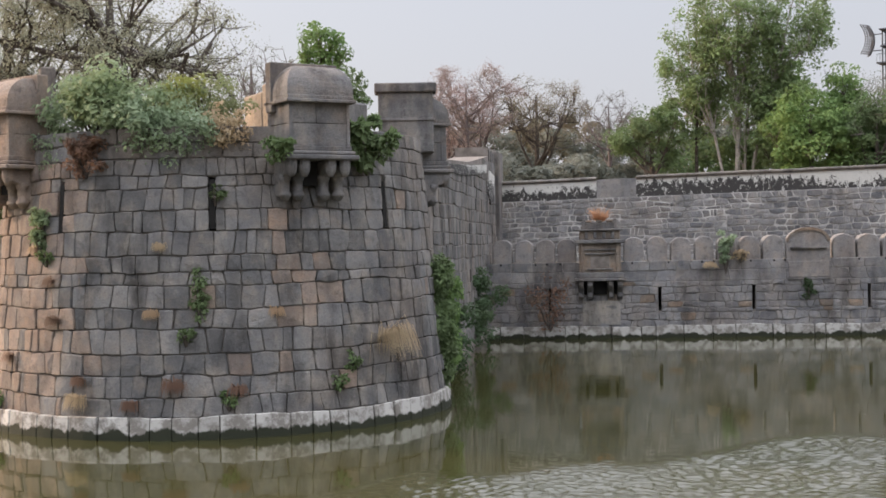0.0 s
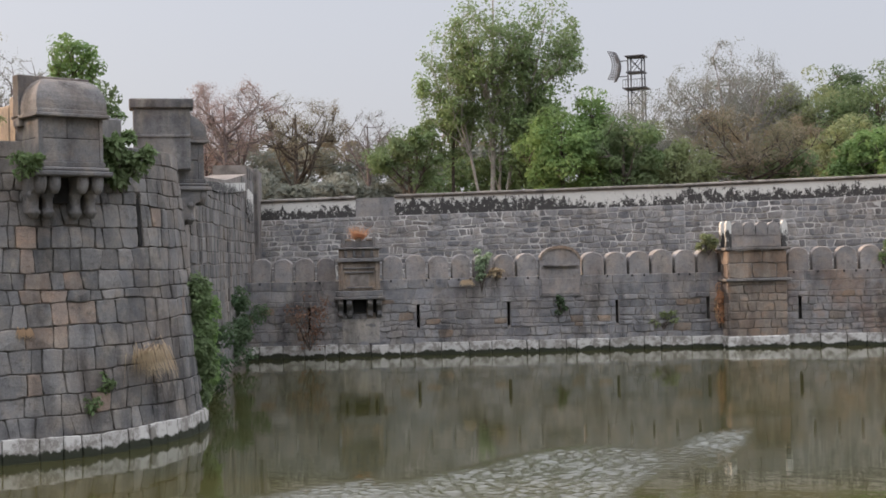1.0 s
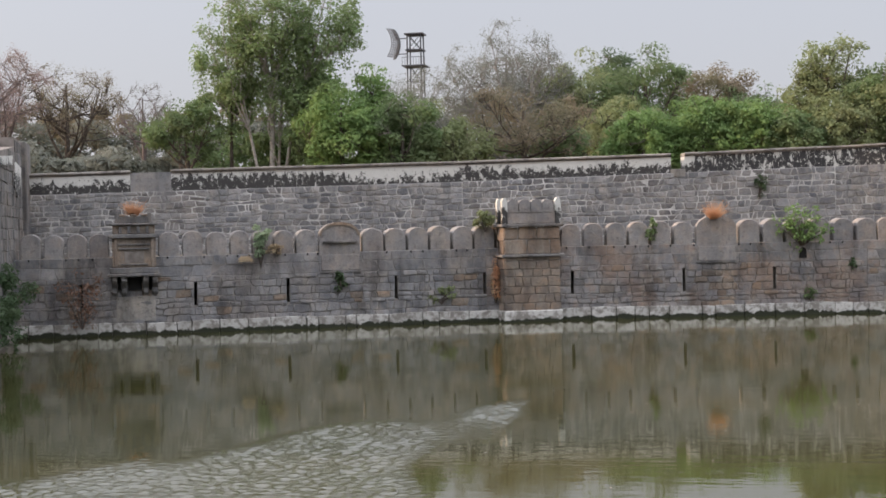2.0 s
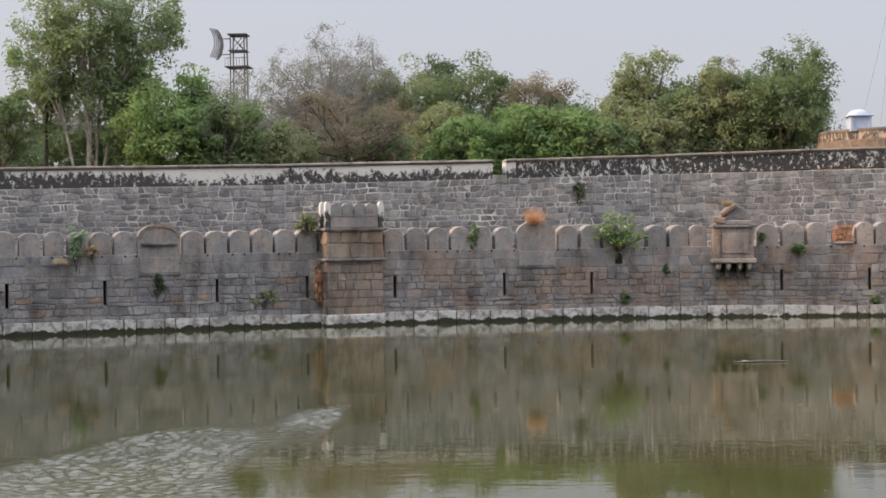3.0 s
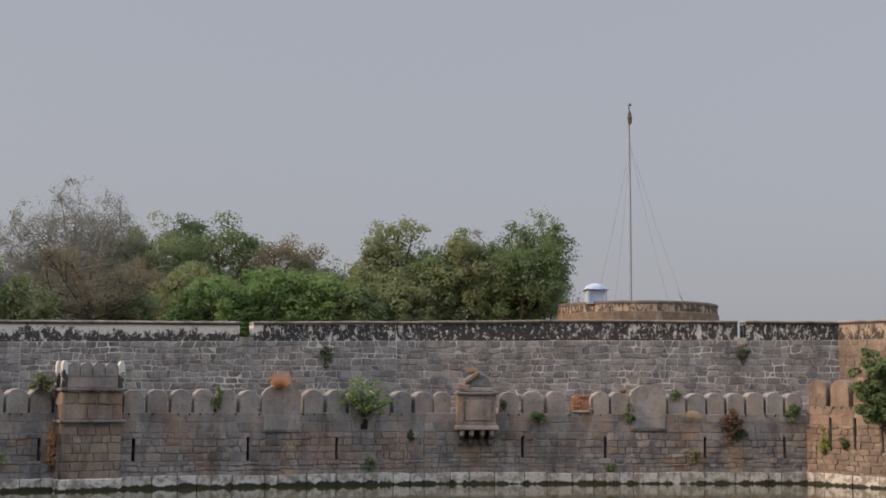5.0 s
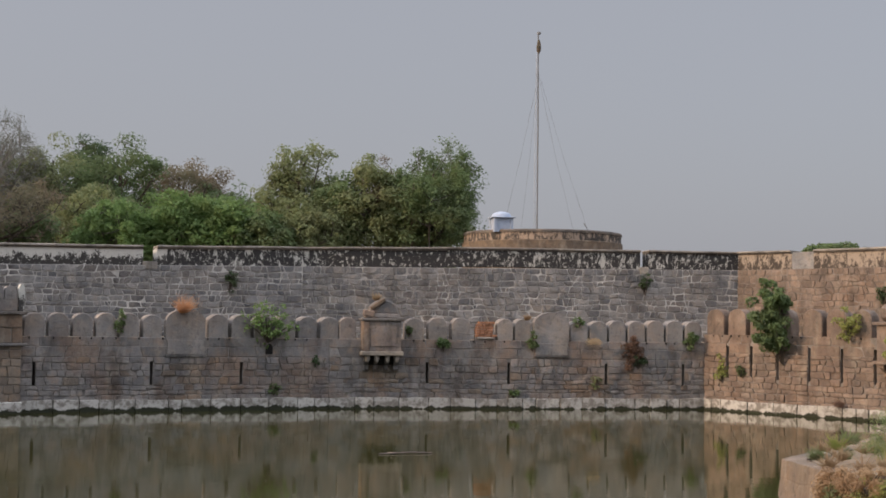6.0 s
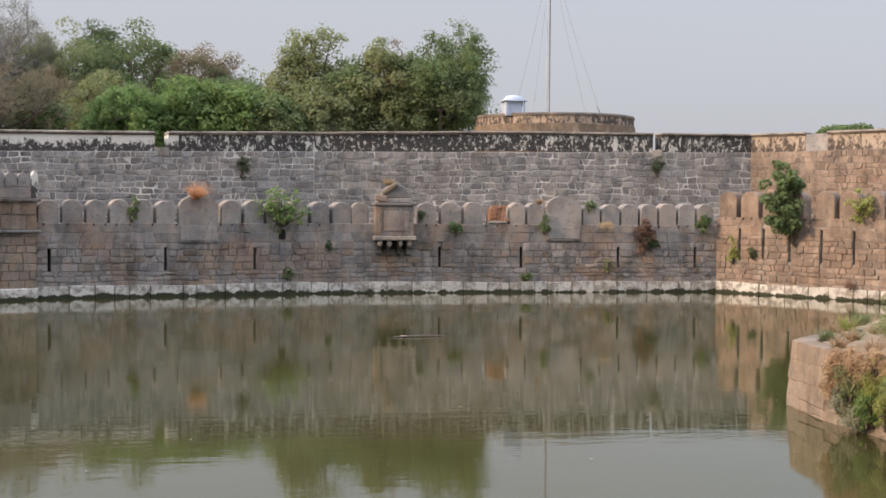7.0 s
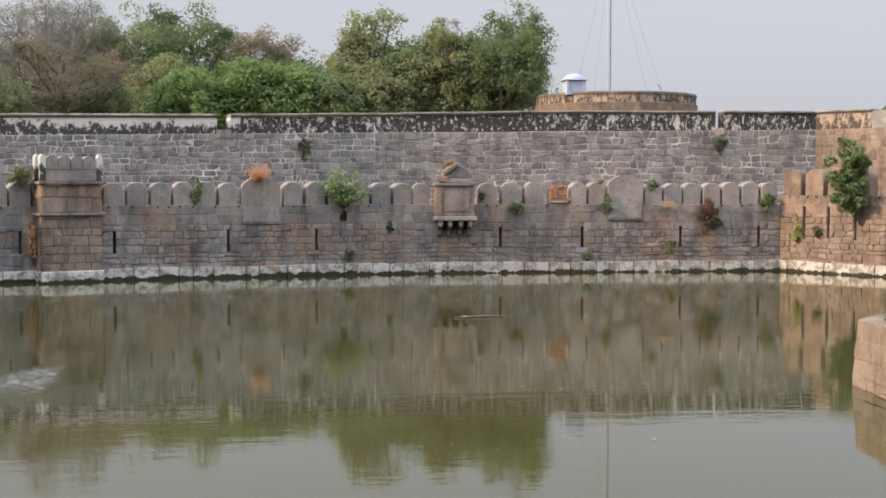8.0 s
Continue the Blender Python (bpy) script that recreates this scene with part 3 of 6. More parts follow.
# ---- upper walls, parapets ----
def parapet_top(x):
    return float(np.interp(x, (-34, -15, 0, 10, 20, 40), (7.75, 8.12, 8.42, 8.66, 8.84, 8.92)))


UP3 = FRAMES[2] @ Vector((25.1, SETBACK, 0))
UPPER_FRAMES = [FRAMES[i] @ Matrix.Translation((0, SETBACK, 0)) for i in range(3)]
UPPER_FRAMES.append(wall_frame((UP3.x, UP3.y), (UP3.x + 13.9, UP3.y - 23.1)))
UPPER_SPAN = ((0.95, 23.57), (-0.79, 19.5), (-0.89, 25.1), (0.0, 24.0))
PARAPETS = (((0.95, 6.1, M_PLASTER), (6.1, 8.15, M_UPPER), (8.15, 23.57, M_PLASTER)),
            ((-0.79, 10.55, M_PLASTER), (11.3, 11.85, M_PLASTER), (11.853, 19.5, M_PLASTER_DARK)),
            ((-0.89, 19.0, M_PLASTER_DARK), (19.5, 25.1, M_PLASTER_DARK)),
            ((0.0, 3.7, M_PLASTER_WARM), (3.72, 5.15, M_UPPER), (5.17, 24.0, M_PLASTER_WARM)))


def parapet(parent, frame_m, u0, u1, material, coping=True):
    """Plastered breastwork with a projecting coping that follows the wall's slow rise."""
    n = max(1, int((u1 - u0) / 2.5))
    rnd = random.Random(int(u0 * 31) + 900)
    zs = []
    for k in range(n + 1):
        u = u0 + (u1 - u0) * k / n
        zs.append((u, parapet_top((frame_m @ Vector((u, 0, 0))).x) + rnd.uniform(-0.02, 0.02)))
    # The dark strip below the coping paints the coping's cast shadow.
    for name, y0, y1, d0, d1, mat in (("breastwork", 0.0, 1.1, -1.12, -0.12, material), ("drip_course", -0.06, 1.1, -0.2, -0.115, M_DARK_COPING), ("coping", -0.14, 1.2, -0.12, 0.0, M_COPING)):
        if name != "breastwork" and not coping:
            continue
        bm = bmesh.new()
        rings = []
        for u, z in zs:
            w = rnd.uniform(-0.015, 0.015)
            rings.append([bm.verts.new(c) for c in ((u, y0 + w, z + d0), (u, y0 + w, z + d1), (u, y1, z + d1 - (0.03 if name == "coping" else 0)), (u, y1, z + d0))])
        for a, b in zip(rings, rings[1:]):
            for k in range(4):
                bm.faces.new((a[k], b[k], b[(k + 1) % 4], a[(k + 1) % 4]))
        bm.faces.new(rings[0])
        bm.faces.new(list(reversed(rings[-1])))
        bmesh.ops.recalc_face_normals(bm, faces=bm.faces)
        if name == "coping":
            bmesh.ops.bevel(bm, geom=[e for e in bm.edges if abs(e.calc_length()) > 0.5], offset=0.03, segments=1, affect="EDGES")
        part(name, bm, mat, parent)


def upper_wall(i):
    rnd = random.Random(60 + i)
    labels = ("high inner wall of grey rubble with mouldy plastered parapet", "high inner rubble wall with pale mortar and notched parapet",
              "high inner rubble wall with blackened plaster parapet", "high sunlit rubble wall with peeling plaster parapet")
    ob = thing("wall_upper_%d" % (i + 1), UPPER_FRAMES[i], labels[i], "wall", "", "structure")
    u0, u1 = UPPER_SPAN[i]
    mid = [parapet_top((UPPER_FRAMES[i] @ Vector((u, 0, 0))).x) - 1.1 for u in (u0, u1)]
    warm = i == 3
    bm = bmesh.new()
    a = [bm.verts.new(c) for c in ((u0, -0.012, 3.0), (u1, -0.012, 3.0), (u1, -0.012, mid[1]), (u0, -0.012, mid[0]))]
    b = [bm.verts.new((v.co.x, 2.0, v.co.z)) for v in a]
    bm.faces.new(a)
    bm.faces.new(list(reversed(b)))
    for k in range(4):
        bm.faces.new((a[k], b[k], b[(k + 1) % 4], a[(k + 1) % 4]))
    bmesh.ops.recalc_face_normals(bm, faces=bm.faces)
    part("core", bm, M_MORTAR if i == 3 else M_MORTAR_LIGHT, ob)
    beds = [bed(k, 0, 0.13, i * 30.0) for k in range(13)]
    rise = [(lambda u, q=q, k=k: 3.4 + (np.interp(u, (u0, u1), mid) - 3.4) * k / 12 + (q(u) if 0 < k < 12 else 0.0)) for k, q in enumerate(beds)]
    set_stones(fitted(rnd, u0, u1, rise, 0.40, 0.042 if i < 3 else 0.02, 0.25, 0.075, (), 0.2, 0.12, 0.03, 0.07, (0.4, 1.9)), flat,
               M_WARM if warm else M_UPPER, M_WARM_R if warm else M_UPPER_R, ob, "stone", 300, lambda u, z: -z)
    for a0, a1, mat in PARAPETS[i]:
        parapet(ob, UPPER_FRAMES[i], a0, a1, mat, mat is not M_UPPER)
    return ob


for i in range(4):
    lower_wall(i)
    upper_wall(i)


def embrasure(frame_m, u0, u1, z, label):
    """Sloping sill between two parapet ends."""
    ob = thing("embrasure_sill", frame_m @ Matrix.Translation(((u0 + u1) / 2, 0, z)), label, "sill")
    w = (u1 - u0) / 2
    part("sill_slab", boxed(-w - 0.03, w + 0.03, -0.05, 1.15, -0.3, 0.12, 0.03), M_COPING, ob)


embrasure(UPPER_FRAMES[1], 10.55, 11.3, 7.4, "weathered stone sill in the gap of the parapet")
embrasure(UPPER_FRAMES[2], 19.0, 19.5, 7.75, "weathered stone sill in a narrow parapet gap")


def return_wall():
    """The high wall that runs from the bastion's back to the corner of the inner wall."""
    a, b = FRAMES[0] @ Vector((0.95, SETBACK, 0)), Vector((-22.6, 37.6, 0))
    m = wall_frame((b.x, b.y), (a.x, a.y))
    ob = thing("wall_return", m, "grey stone return wall with peeling lime patches behind the bastion", "wall", "", "structure")
    length = (a - b).length
    outline = [(-1.0, -1.6), (length + 1.2, -1.6), (length + 1.2, 9.2), (length - 5.5, 9.2), (length - 5.5, 8.75), (length - 15.0, 7.9), (-1.0, 7.35)]
    part("core", prism(outline, 0.0, 1.6), M_MORTAR, ob)
    rnd = random.Random(77)
    top = lambda u: np.interp(u, (0, length - 15, length - 5.5, length - 5.4, length), (7.35, 7.9, 8.75, 9.2, 9.2))
    set_stones(fitted(rnd, 0.0, length, beds_between(rnd, 0.5, 9.1, 0.5, 0.08, 70.0), 0.85, 0.014, 0.3, 0.05, keep=lambda u, z: z + 0.28 < top(u)), flat, M_BASTION, M_BASTION_R, ob)
    for pts in ([(3.0, 7.2), (8.0, 7.2), (13.0, 7.45), (19.5, 7.85), (19.5, 8.25), (12.0, 7.8), (3.0, 7.36)], [(20.2, 6.9), (21.6, 6.4), (23.4, 6.6), (23.8, 7.9), (21.0, 8.05)]):
        part("lime_patch", prism(pts, -0.075, 0.0), M_PLASTER, ob, "peeling white lime patch")
    part("pilaster", boxed(24.6, length + 0.9, -0.22, 0.4, -1.0, 9.25, 0.04), M_CARVED, ob, "plain grey corner pilaster")


return_wall()


def west_wall():
    """The inner wall going on west, behind the bastion."""
    m = wall_frame((-190.0, 52.0), (-27.5, 34.5))
    ob = thing("wall_west", m, "grey stone wall behind the bastion, mostly hidden", "wall", "", "structure")
    part("core", boxed(0.0, 163.0, 0.0, 2.0, -1.6, 7.0, 0.0), M_BASTION, ob)


west_wall()


# ---- the round bastion ----
def bastion():
    ob = thing("bastion", Matrix.Translation((*BASTION, 0)), "round battered bastion of large grey granite blocks", "bastion", "", "structure")
    r = lambda z: BASE_R - BATTER * z
    slits = [(-91.2, 5.0, 6.2), (-51.8, 5.0, 6.2), (-4.4, 5.0, 6.2)]
    part("core", lathe([(r(-1.6) - 0.03, -1.6), (r(4.95) - 0.03, 4.95)], 72), M_JOINT, ob)
    part("core", lathe([(r(6.25) - 0.03, 6.25), (r(7.4) - 0.03, 7.4), (0.01, 7.3)], 72), M_JOINT, ob)
    # Added near-black drum behind the slits; its colour stands for inner shade.
    part("hollow", lathe([(r(4.9) - 0.75, 4.9), (r(6.3) - 0.75, 6.3)], 72), M_HOLE_SHADE, ob)
    ends = [-180.0] + [s for s, _, _ in slits] + [180.0]
    for a, b in zip(ends, ends[1:]):
        lo, hi = a + (0 if a == -180 else 0.95), b - (0 if b == 180 else 0.95)
        part("core", lathe([(r(4.95) - 0.75, 4.95), (r(4.95) - 0.03, 4.95), (r(6.25) - 0.03, 6.25), (r(6.25) - 0.75, 6.25)], 30, lo, hi), M_JOINT, ob)
    rnd = random.Random(5)

    def wrap(u, out, z):
        """u: metres along the foot circle, from the east point."""
        a, q = u / BASE_R, r(z) + out
        return (q * math.cos(a), q * math.sin(a), z)

    length = lambda deg: math.radians(deg) * BASE_R
    beds = beds_between(rnd, 0.52, 6.72, 0.44, 0.07, 5.0, 0.32)
    cut = [(length(s), z0, z1) for s, z0, z1 in slits]
    near = lambda u, z: abs(math.degrees(u / BASE_R) + 50)

    def sun_or_rust(u, z):
        """Warm stones: sunlight coloured into the west side, and rust run-off under the bartizan."""
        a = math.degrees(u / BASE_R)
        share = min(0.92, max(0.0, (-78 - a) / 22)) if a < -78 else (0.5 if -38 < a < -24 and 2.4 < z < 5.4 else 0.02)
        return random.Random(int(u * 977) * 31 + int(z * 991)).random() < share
    set_stones(fitted(rnd, length(-165), length(60), beds, 0.42, 0.004, 0.4, 0.08, cut, 0.17, 0.065, 0.06, 0.065, (0.5, 1.75)), wrap, M_BASTION, M_BASTION_R, ob, "stone", 300, near, ((M_BASTION_WARM, M_BASTION_WARM_R), sun_or_rust))
    set_stones(fitted(rnd, length(-165), length(60), [bed(0, 6.72, 0, 0), bed(1, 7.1, 0.04, 8), bed(0, 7.5, 0, 0)], 0.95, 0.012, 0.4, 0.05), wrap, M_BASTION, M_BASTION_R, ob, "coping_stone", 300)
    set_stones(fitted(rnd, length(-165), length(65), [bed(0, -0.7, 0, 0), bed(1, 0.55, 0.06, 9)], 0.62, 0.012, 0.5, 0.04, (), 0.2, 0.03, 0.03, 0.015), lambda u, o, z: wrap(u, o + 0.1, z), M_BAND_WET, M_BAND_WET, ob, "plinth_stone")
    for s, z0, z1 in slits:
        m = round_frame(s, r((z0 + z1) / 2) + 0.015, (z0 + z1) / 2)
        m.translation -= Vector((*BASTION, 0))
        # Nearly flush black plate: the depth's shade painted into the loophole.
        shade_plate = part("loophole", boxed(-0.065, 0.065, 0.0, 0.5, (z0 - z1) / 2, (z1 - z0) / 2, 0.0), M_HOLE_SHADE, ob, "near-black plate painting the shade of a narrow loophole")
        shade_plate.matrix_basis = m @ Matrix.Rotation(-math.atan(BATTER), 4, "X")
    part("earth_fill", lathe([(r(7.4) - 0.5, 7.36), (3.0, 7.6), (0.01, 7.7)], 40), M_EARTH, ob)


bastion()


def corbel_bm(w, depth, high):
    """A two-tier bracket: rounded nose over a fluted drop."""
    pts = [(0.1, 0.0), (0.1, -high), (-depth * 0.25, -high), (-depth * 0.42, -high * 0.86), (-depth * 0.40, -high * 0.62), (-depth * 0.55, -high * 0.5),
           (-depth * 0.62, -high * 0.42), (-depth * 0.86, -high * 0.36), (-depth, -high * 0.22), (-depth, 0.0)]
    bm = prism(pts, -w / 2, w / 2)
    bmesh.ops.transform(bm, matrix=Matrix(((0, 1, 0, 0), (1, 0, 0, 0), (0, 0, 1, 0), (0, 0, 0, 1))), verts=bm.verts)
    bmesh.ops.recalc_face_normals(bm, faces=bm.faces)
    bmesh.ops.bevel(bm, geom=[e for e in bm.edges if abs((e.verts[0].co - e.verts[1].co).x) < 1e-6], offset=0.03, segments=1, affect="EDGES")
    return bm


def hood_bm(w, depth, z0, z1, hip_l=0.7, hip_r=0.28):
    """A curved roof that leans against the wall behind, its ends rounded inwards."""
    bm = bmesh.new()
    rings = []
    for i in range(11):
        a = math.pi / 2 * i / 10
        c, h = 1 - math.cos(a), z0 + 0.1 + (z1 - z0 - 0.1) * math.sin(a)
        rings.append([bm.verts.new(p) for p in ((-w / 2 + hip_l * c, 0.25, h), (-w / 2 + hip_l * c, -depth * (1 - c), h), (w / 2 - hip_r * c, -depth * (1 - c), h), (w / 2 - hip_r * c, 0.25, h))])
    foot = [bm.verts.new((v.co.x, v.co.y, z0)) for v in rings[0]]
    rings.insert(0, foot)
    for p, q in zip(rings, rings[1:]):
        for k in range(4):
            bm.faces.new((p[k], p[(k + 1) % 4], q[(k + 1) % 4], q[k]))
    bm.faces.new(list(reversed(foot)))
    bm.faces.new(rings[-1])
    bmesh.ops.recalc_face_normals(bm, faces=bm.faces)
    return bm


def bulb_corbel(parent, x, d, z, stone, k=1.0):
    """Carved bracket: a rounded nose over a ringed hanging drum."""
    c = part("corbel", corbel_bm(0.24 * k, d - 0.06, 0.86 * k), stone, parent)
    c.matrix_basis = Matrix.Translation((x, 0.0, z))
    nose = part("nose", lathe([(0.01, -0.42), (0.07, -0.40), (0.12, -0.30), (0.145, -0.18), (0.14, -0.06), (0.12, 0.0)], 12), stone, c, "", True)
    nose.matrix_basis = Matrix.Translation((0, -d + 0.2, 0)) @ Matrix.Diagonal((1.12 * k, 1.12 * k, k, 1))
    drum = part("drum", lathe([(0.01, -1.2), (0.08, -1.18), (0.12, -1.08), (0.15, -1.04), (0.15, -0.98), (0.11, -0.92), (0.12, -0.6), (0.15, -0.56), (0.15, -0.48), (0.12, -0.4)], 12), stone, c, "", True)
    drum.matrix_basis = Matrix.Translation((0, -0.36 * k, 0)) @ Matrix.Diagonal((1.12 * k, 1.12 * k, 0.82 * k, 1))


def bartizan(m, label, stone=None):
    """Box machicolation on brackets; origin at the foot of its base slab on the wall face."""
    ob = thing("bartizan", m, label, "bartizan", "bartizans round the bastion")
    d, stone = 0.95, stone or M_CARVED
    part("body", boxed(-0.86, 0.86, -d + 0.16, 0.5, 0.34, 0.88, 0.015), stone, ob)
    for x0, x1, o in ((-0.86, -0.1, 0.0), (-0.09, 0.86, 0.012)):
        part("body_stone", boxed(x0, x1, -d + 0.165 + o, 0.5, 0.888, 1.38, 0.015), stone, ob)
    for x in (-0.875, 0.775):
        part("pilaster", boxed(x, x + 0.1, -d + 0.13, -d + 0.3, 0.34, 1.38, 0.012), stone, ob)
    part("base_slab", boxed(-1.05, 1.05, -d - 0.06, 0.4, 0.0, 0.12, 0.03), stone, ob)
    part("base_moulding", boxed(-0.98, 0.98, -d + 0.02, 0.4, 0.12, 0.22, 0.03), stone, ob)
    part("base_fillet", boxed(-0.91, 0.91, -d + 0.09, 0.4, 0.22, 0.345, 0.02), stone, ob)
    part("cornice", boxed(-1.0, 1.0, -d - 0.02, 0.4, 1.38, 1.47, 0.02), stone, ob)
    part("cornice_band", boxed(-0.95, 0.95, -d + 0.03, 0.4, 1.47, 1.56, 0.015), stone, ob)
    part("hood", hood_bm(1.9, d - 0.06, 1.56, 2.36), stone, ob)
    part("back_slab", boxed(-1.0, 0.96, -0.02, 0.3, 1.2, 2.43, 0.02), stone, ob)
    for x in (-0.82, -0.45, 0.30, 0.72):
        bulb_corbel(ob, x, d, 0.0, stone)
    # Solid near-black block: shade between the middle corbels given as colour.
    part("shadow_gap", boxed(-0.28, 0.13, -0.35, 0.1, -0.6, -0.01, 0.0), M_HOLE_SHADE, ob)
    return ob


RIM = BASE_R - BATTER * 6.6
first = bartizan(round_frame(-28.3, RIM, 6.62) @ Matrix.Diagonal((0.93, 1, 1, 1)), "grey stone box bartizan on carved corbels above the moat")
# The west bartizan gets the stone with sunlight in its colour.
west = bartizan(round_frame(-112.5, RIM, 6.62) @ Matrix.Rotation(radians(13), 4, "Z"), "stone bartizan on carved corbels, warm sunlight put into its colour", M_CARVED_SUNLIT)
# Near-black block on the face paints the slot's inner shade.
part("peephole", boxed(0.25, 0.40, -0.80, -0.70, 0.75, 1.15, 0), M_HOLE_SHADE, west, "dark peephole slot")
copy_thing(first, round_frame(50.0, RIM, 6.62))


def parapet_block(angle, radius, z, w, d, h, material, label, turn=0.0):
    ob = thing("parapet_block", round_frame(angle, radius, z) @ Matrix.Rotation(radians(turn), 4, "Z"), label, "block")
    bm = boxed(-w / 2, w / 2, 0, d, 0, h, 0.05)
    part("block", bm, material, ob)




def sunlit_block():
    """Length of parapet that turns its face to the evening sun."""
    ob = thing("parapet_block", Matrix.Translation((-21.95, 27.85, 7.2)) @ Matrix.Rotation(radians(-32), 4, "Z"), "buff parapet wall beside the bartizan, sunlight put into its colour", "block")
    # Both blocks use the buff that has sunlight painted in.
    part("block", boxed(-1.3, 0.1, 0, 0.5, 0, 1.42, 0.04), M_BUFF_SUNLIT, ob)
    part("block", boxed(0.115, 1.25, 0.01, 0.5, 0, 1.6, 0.04), M_BUFF_SUNLIT, ob)


sunlit_block()
parapet_block(-9.0, 5.3, 7.3, 1.1, 0.7, 0.95, M_CARVED, "grey parapet block on the bastion rim")


def gate_block():
    """Square stone block with a projecting cap slab, behind the rim beside the far bartizan."""
    ob = thing("parapet_block", Matrix.Translation((-20.56, 32.9, 7.2)) @ Matrix.Rotation(radians(33), 4, "Z"), "dark grey parapet block with a cap slab on the bastion rim", "block")
    part("block", boxed(-0.84, 0.76, 0.0, 0.7, 0.0, 1.75, 0.03), M_CARVED, ob)
    part("string_course", boxed(-0.87, 0.79, -0.04, 0.74, 0.92, 1.0, 0.015), M_CARVED, ob)
    part("cap_slab", boxed(-0.94, 0.86, -0.1, 0.8, 1.75, 2.02, 0.03), M_CARVED, ob)


gate_block()
parapet_block(-124.0, 4.9, 7.3, 0.4, 0.4, 2.2, M_CARVED, "thin grey stone post on the bastion rim")


# ---- features of the lower walls ----
def box_window():
    """Ornate projecting window in buff stone on brackets."""
    ob = thing("box_window", FRAMES[0] @ Matrix.Translation((6.18, 0, 0)) @ Matrix.Diagonal((1.2, 1.25, 1.0, 1)), "ornate buff stone box window on dark corbels", "window")
    for n, x0, x1, y, z0, z1, mat in (("base_slab", -0.98, 0.98, -0.62, 2.68, 2.82, M_CARVED), ("base_moulding", -0.9, 0.9, -0.55, 2.82, 3.08, M_CARVED), ("body", -0.8, 0.8, -0.45, 3.08, 4.42, M_BUFF),
                                      ("cornice", -0.95, 0.95, -0.6, 4.42, 4.6, M_CARVED), ("upper_tier", -0.78, 0.78, -0.4, 4.6, 5.0, M_BUFF),
                                      ("upper_cornice", -0.9, 0.9, -0.52, 5.0, 5.1, M_CARVED), ("attic", -0.6, 0.6, -0.36, 5.1, 5.4, M_CARVED)):
        piece = part(n, boxed(x0, x1, y, 0.4, z0, z1, 0.025), mat, ob)
        body = piece if n == "body" else (None if n == "base_slab" else body)
    for x in (-0.6, 0.6):
        part("finial", boxed(x - 0.07, x + 0.07, -0.4, -0.2, 5.1, 5.56, 0.02), M_CARVED, ob)
    for x in (-0.74, 0.62):
        part("pilaster", boxed(x, x + 0.12, -0.53, -0.4, 3.08, 4.42, 0.02), M_BUFF, body)
    for z0, z1, x in ((3.2, 3.26, 0.5), (3.9, 3.97, 0.55), (4.1, 4.16, 0.6)):
        part("moulding", boxed(-x, x, -0.52, -0.4, z0, z1, 0.012), M_CARVED, body)
    # No recess is cut: the niche's shade is put into a darker panel.
    part("niche", boxed(-0.36, 0.36, -0.46, -0.3, 3.3, 3.85, 0.01), M_MORTAR, body, "dark panel with a niche's shade put into its colour")
    for x in (-0.75, -0.4, 0.4, 0.75):
        c = part("corbel", corbel_bm(0.2, 0.55, 0.85), M_CARVED, ob)
        c.matrix_basis = Matrix.Translation((x, 0.0, 2.68))
    # Near-black blocks paint the shade between the window's corbels.
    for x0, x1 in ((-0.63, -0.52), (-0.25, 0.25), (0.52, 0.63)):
        part("shadow_gap", boxed(x0, x1, -0.12, 0.05, 2.05, 2.67, 0.01), M_HOLE_SHADE, ob)
    for x in (-0.5, -0.17, 0.17, 0.5):
        part("baluster", boxed(x - 0.06, x + 0.06, -0.47, -0.36, 4.64, 4.96, 0.02), M_CARVED, ob)
    for x in (-0.4, 0.0, 0.4):
        part("crest_stone", boxed(x - 0.12, x + 0.12, -0.38, -0.1, 5.39, 5.5, 0.03), M_BUFF, ob)
    part("lime_wash", boxed(-0.7, 0.75, -0.075, 0.0, 0.62, 1.75, 0.01), M_COPING, ob, "pale lime streaked panel below")


box_window()


def arched_panel(frame_m, u, w, z1, panel_z, label, rim_material, ledge=True):
    """A larger merlon with a framed panel beneath it."""
    ob = thing("arched_panel", frame_m @ Matrix.Translation((u, 0, 0)), label, "panel", "arched panels of the low wall")
    h = z1 - 3.4
    pts = [(-w / 2, 0.0), (w / 2, 0.0)]
    spring = h - w * 0.33
    for i in range(15):
        a = math.pi * i / 14
        pts.append((w / 2 * math.cos(a), spring + (h - spring) * math.sin(a)))
    bm = prism(pts, -0.05, 0.4)
    bmesh.ops.translate(bm, vec=(0, 0, 3.4), verts=bm.verts)
    part("arch_slab", bm, M_MERLON, ob)
    if ledge:
        rim = []
        for i in range(15):
            a = math.pi * i / 14
            rim.append((w / 2 * math.cos(a), spring + (h - spring) * math.sin(a)))
        inner = [(x * 0.88, spring + (z - spring) * 0.80) for x, z in rim]
        bm = prism(rim + inner[::-1], -0.11, -0.03)
        bmesh.ops.translate(bm, vec=(0, 0, 3.4), verts=bm.verts)
        part("arch_rim", bm, rim_material, ob)
        part("ledge", boxed(-w * 0.42, w * 0.42, -0.22, 0.1, 3.98, 4.08, 0.02), M_CARVED, ob)
    part("panel", boxed(-w * 0.46, w * 0.46, -0.07, 0.1, panel_z + 0.12, 3.42, 0.015), M_MERLON, ob)
    part("string_course", boxed(-w * 0.5, w * 0.5, -0.12, 0.1, panel_z, panel_z + 0.1, 0.015), M_CARVED, ob)


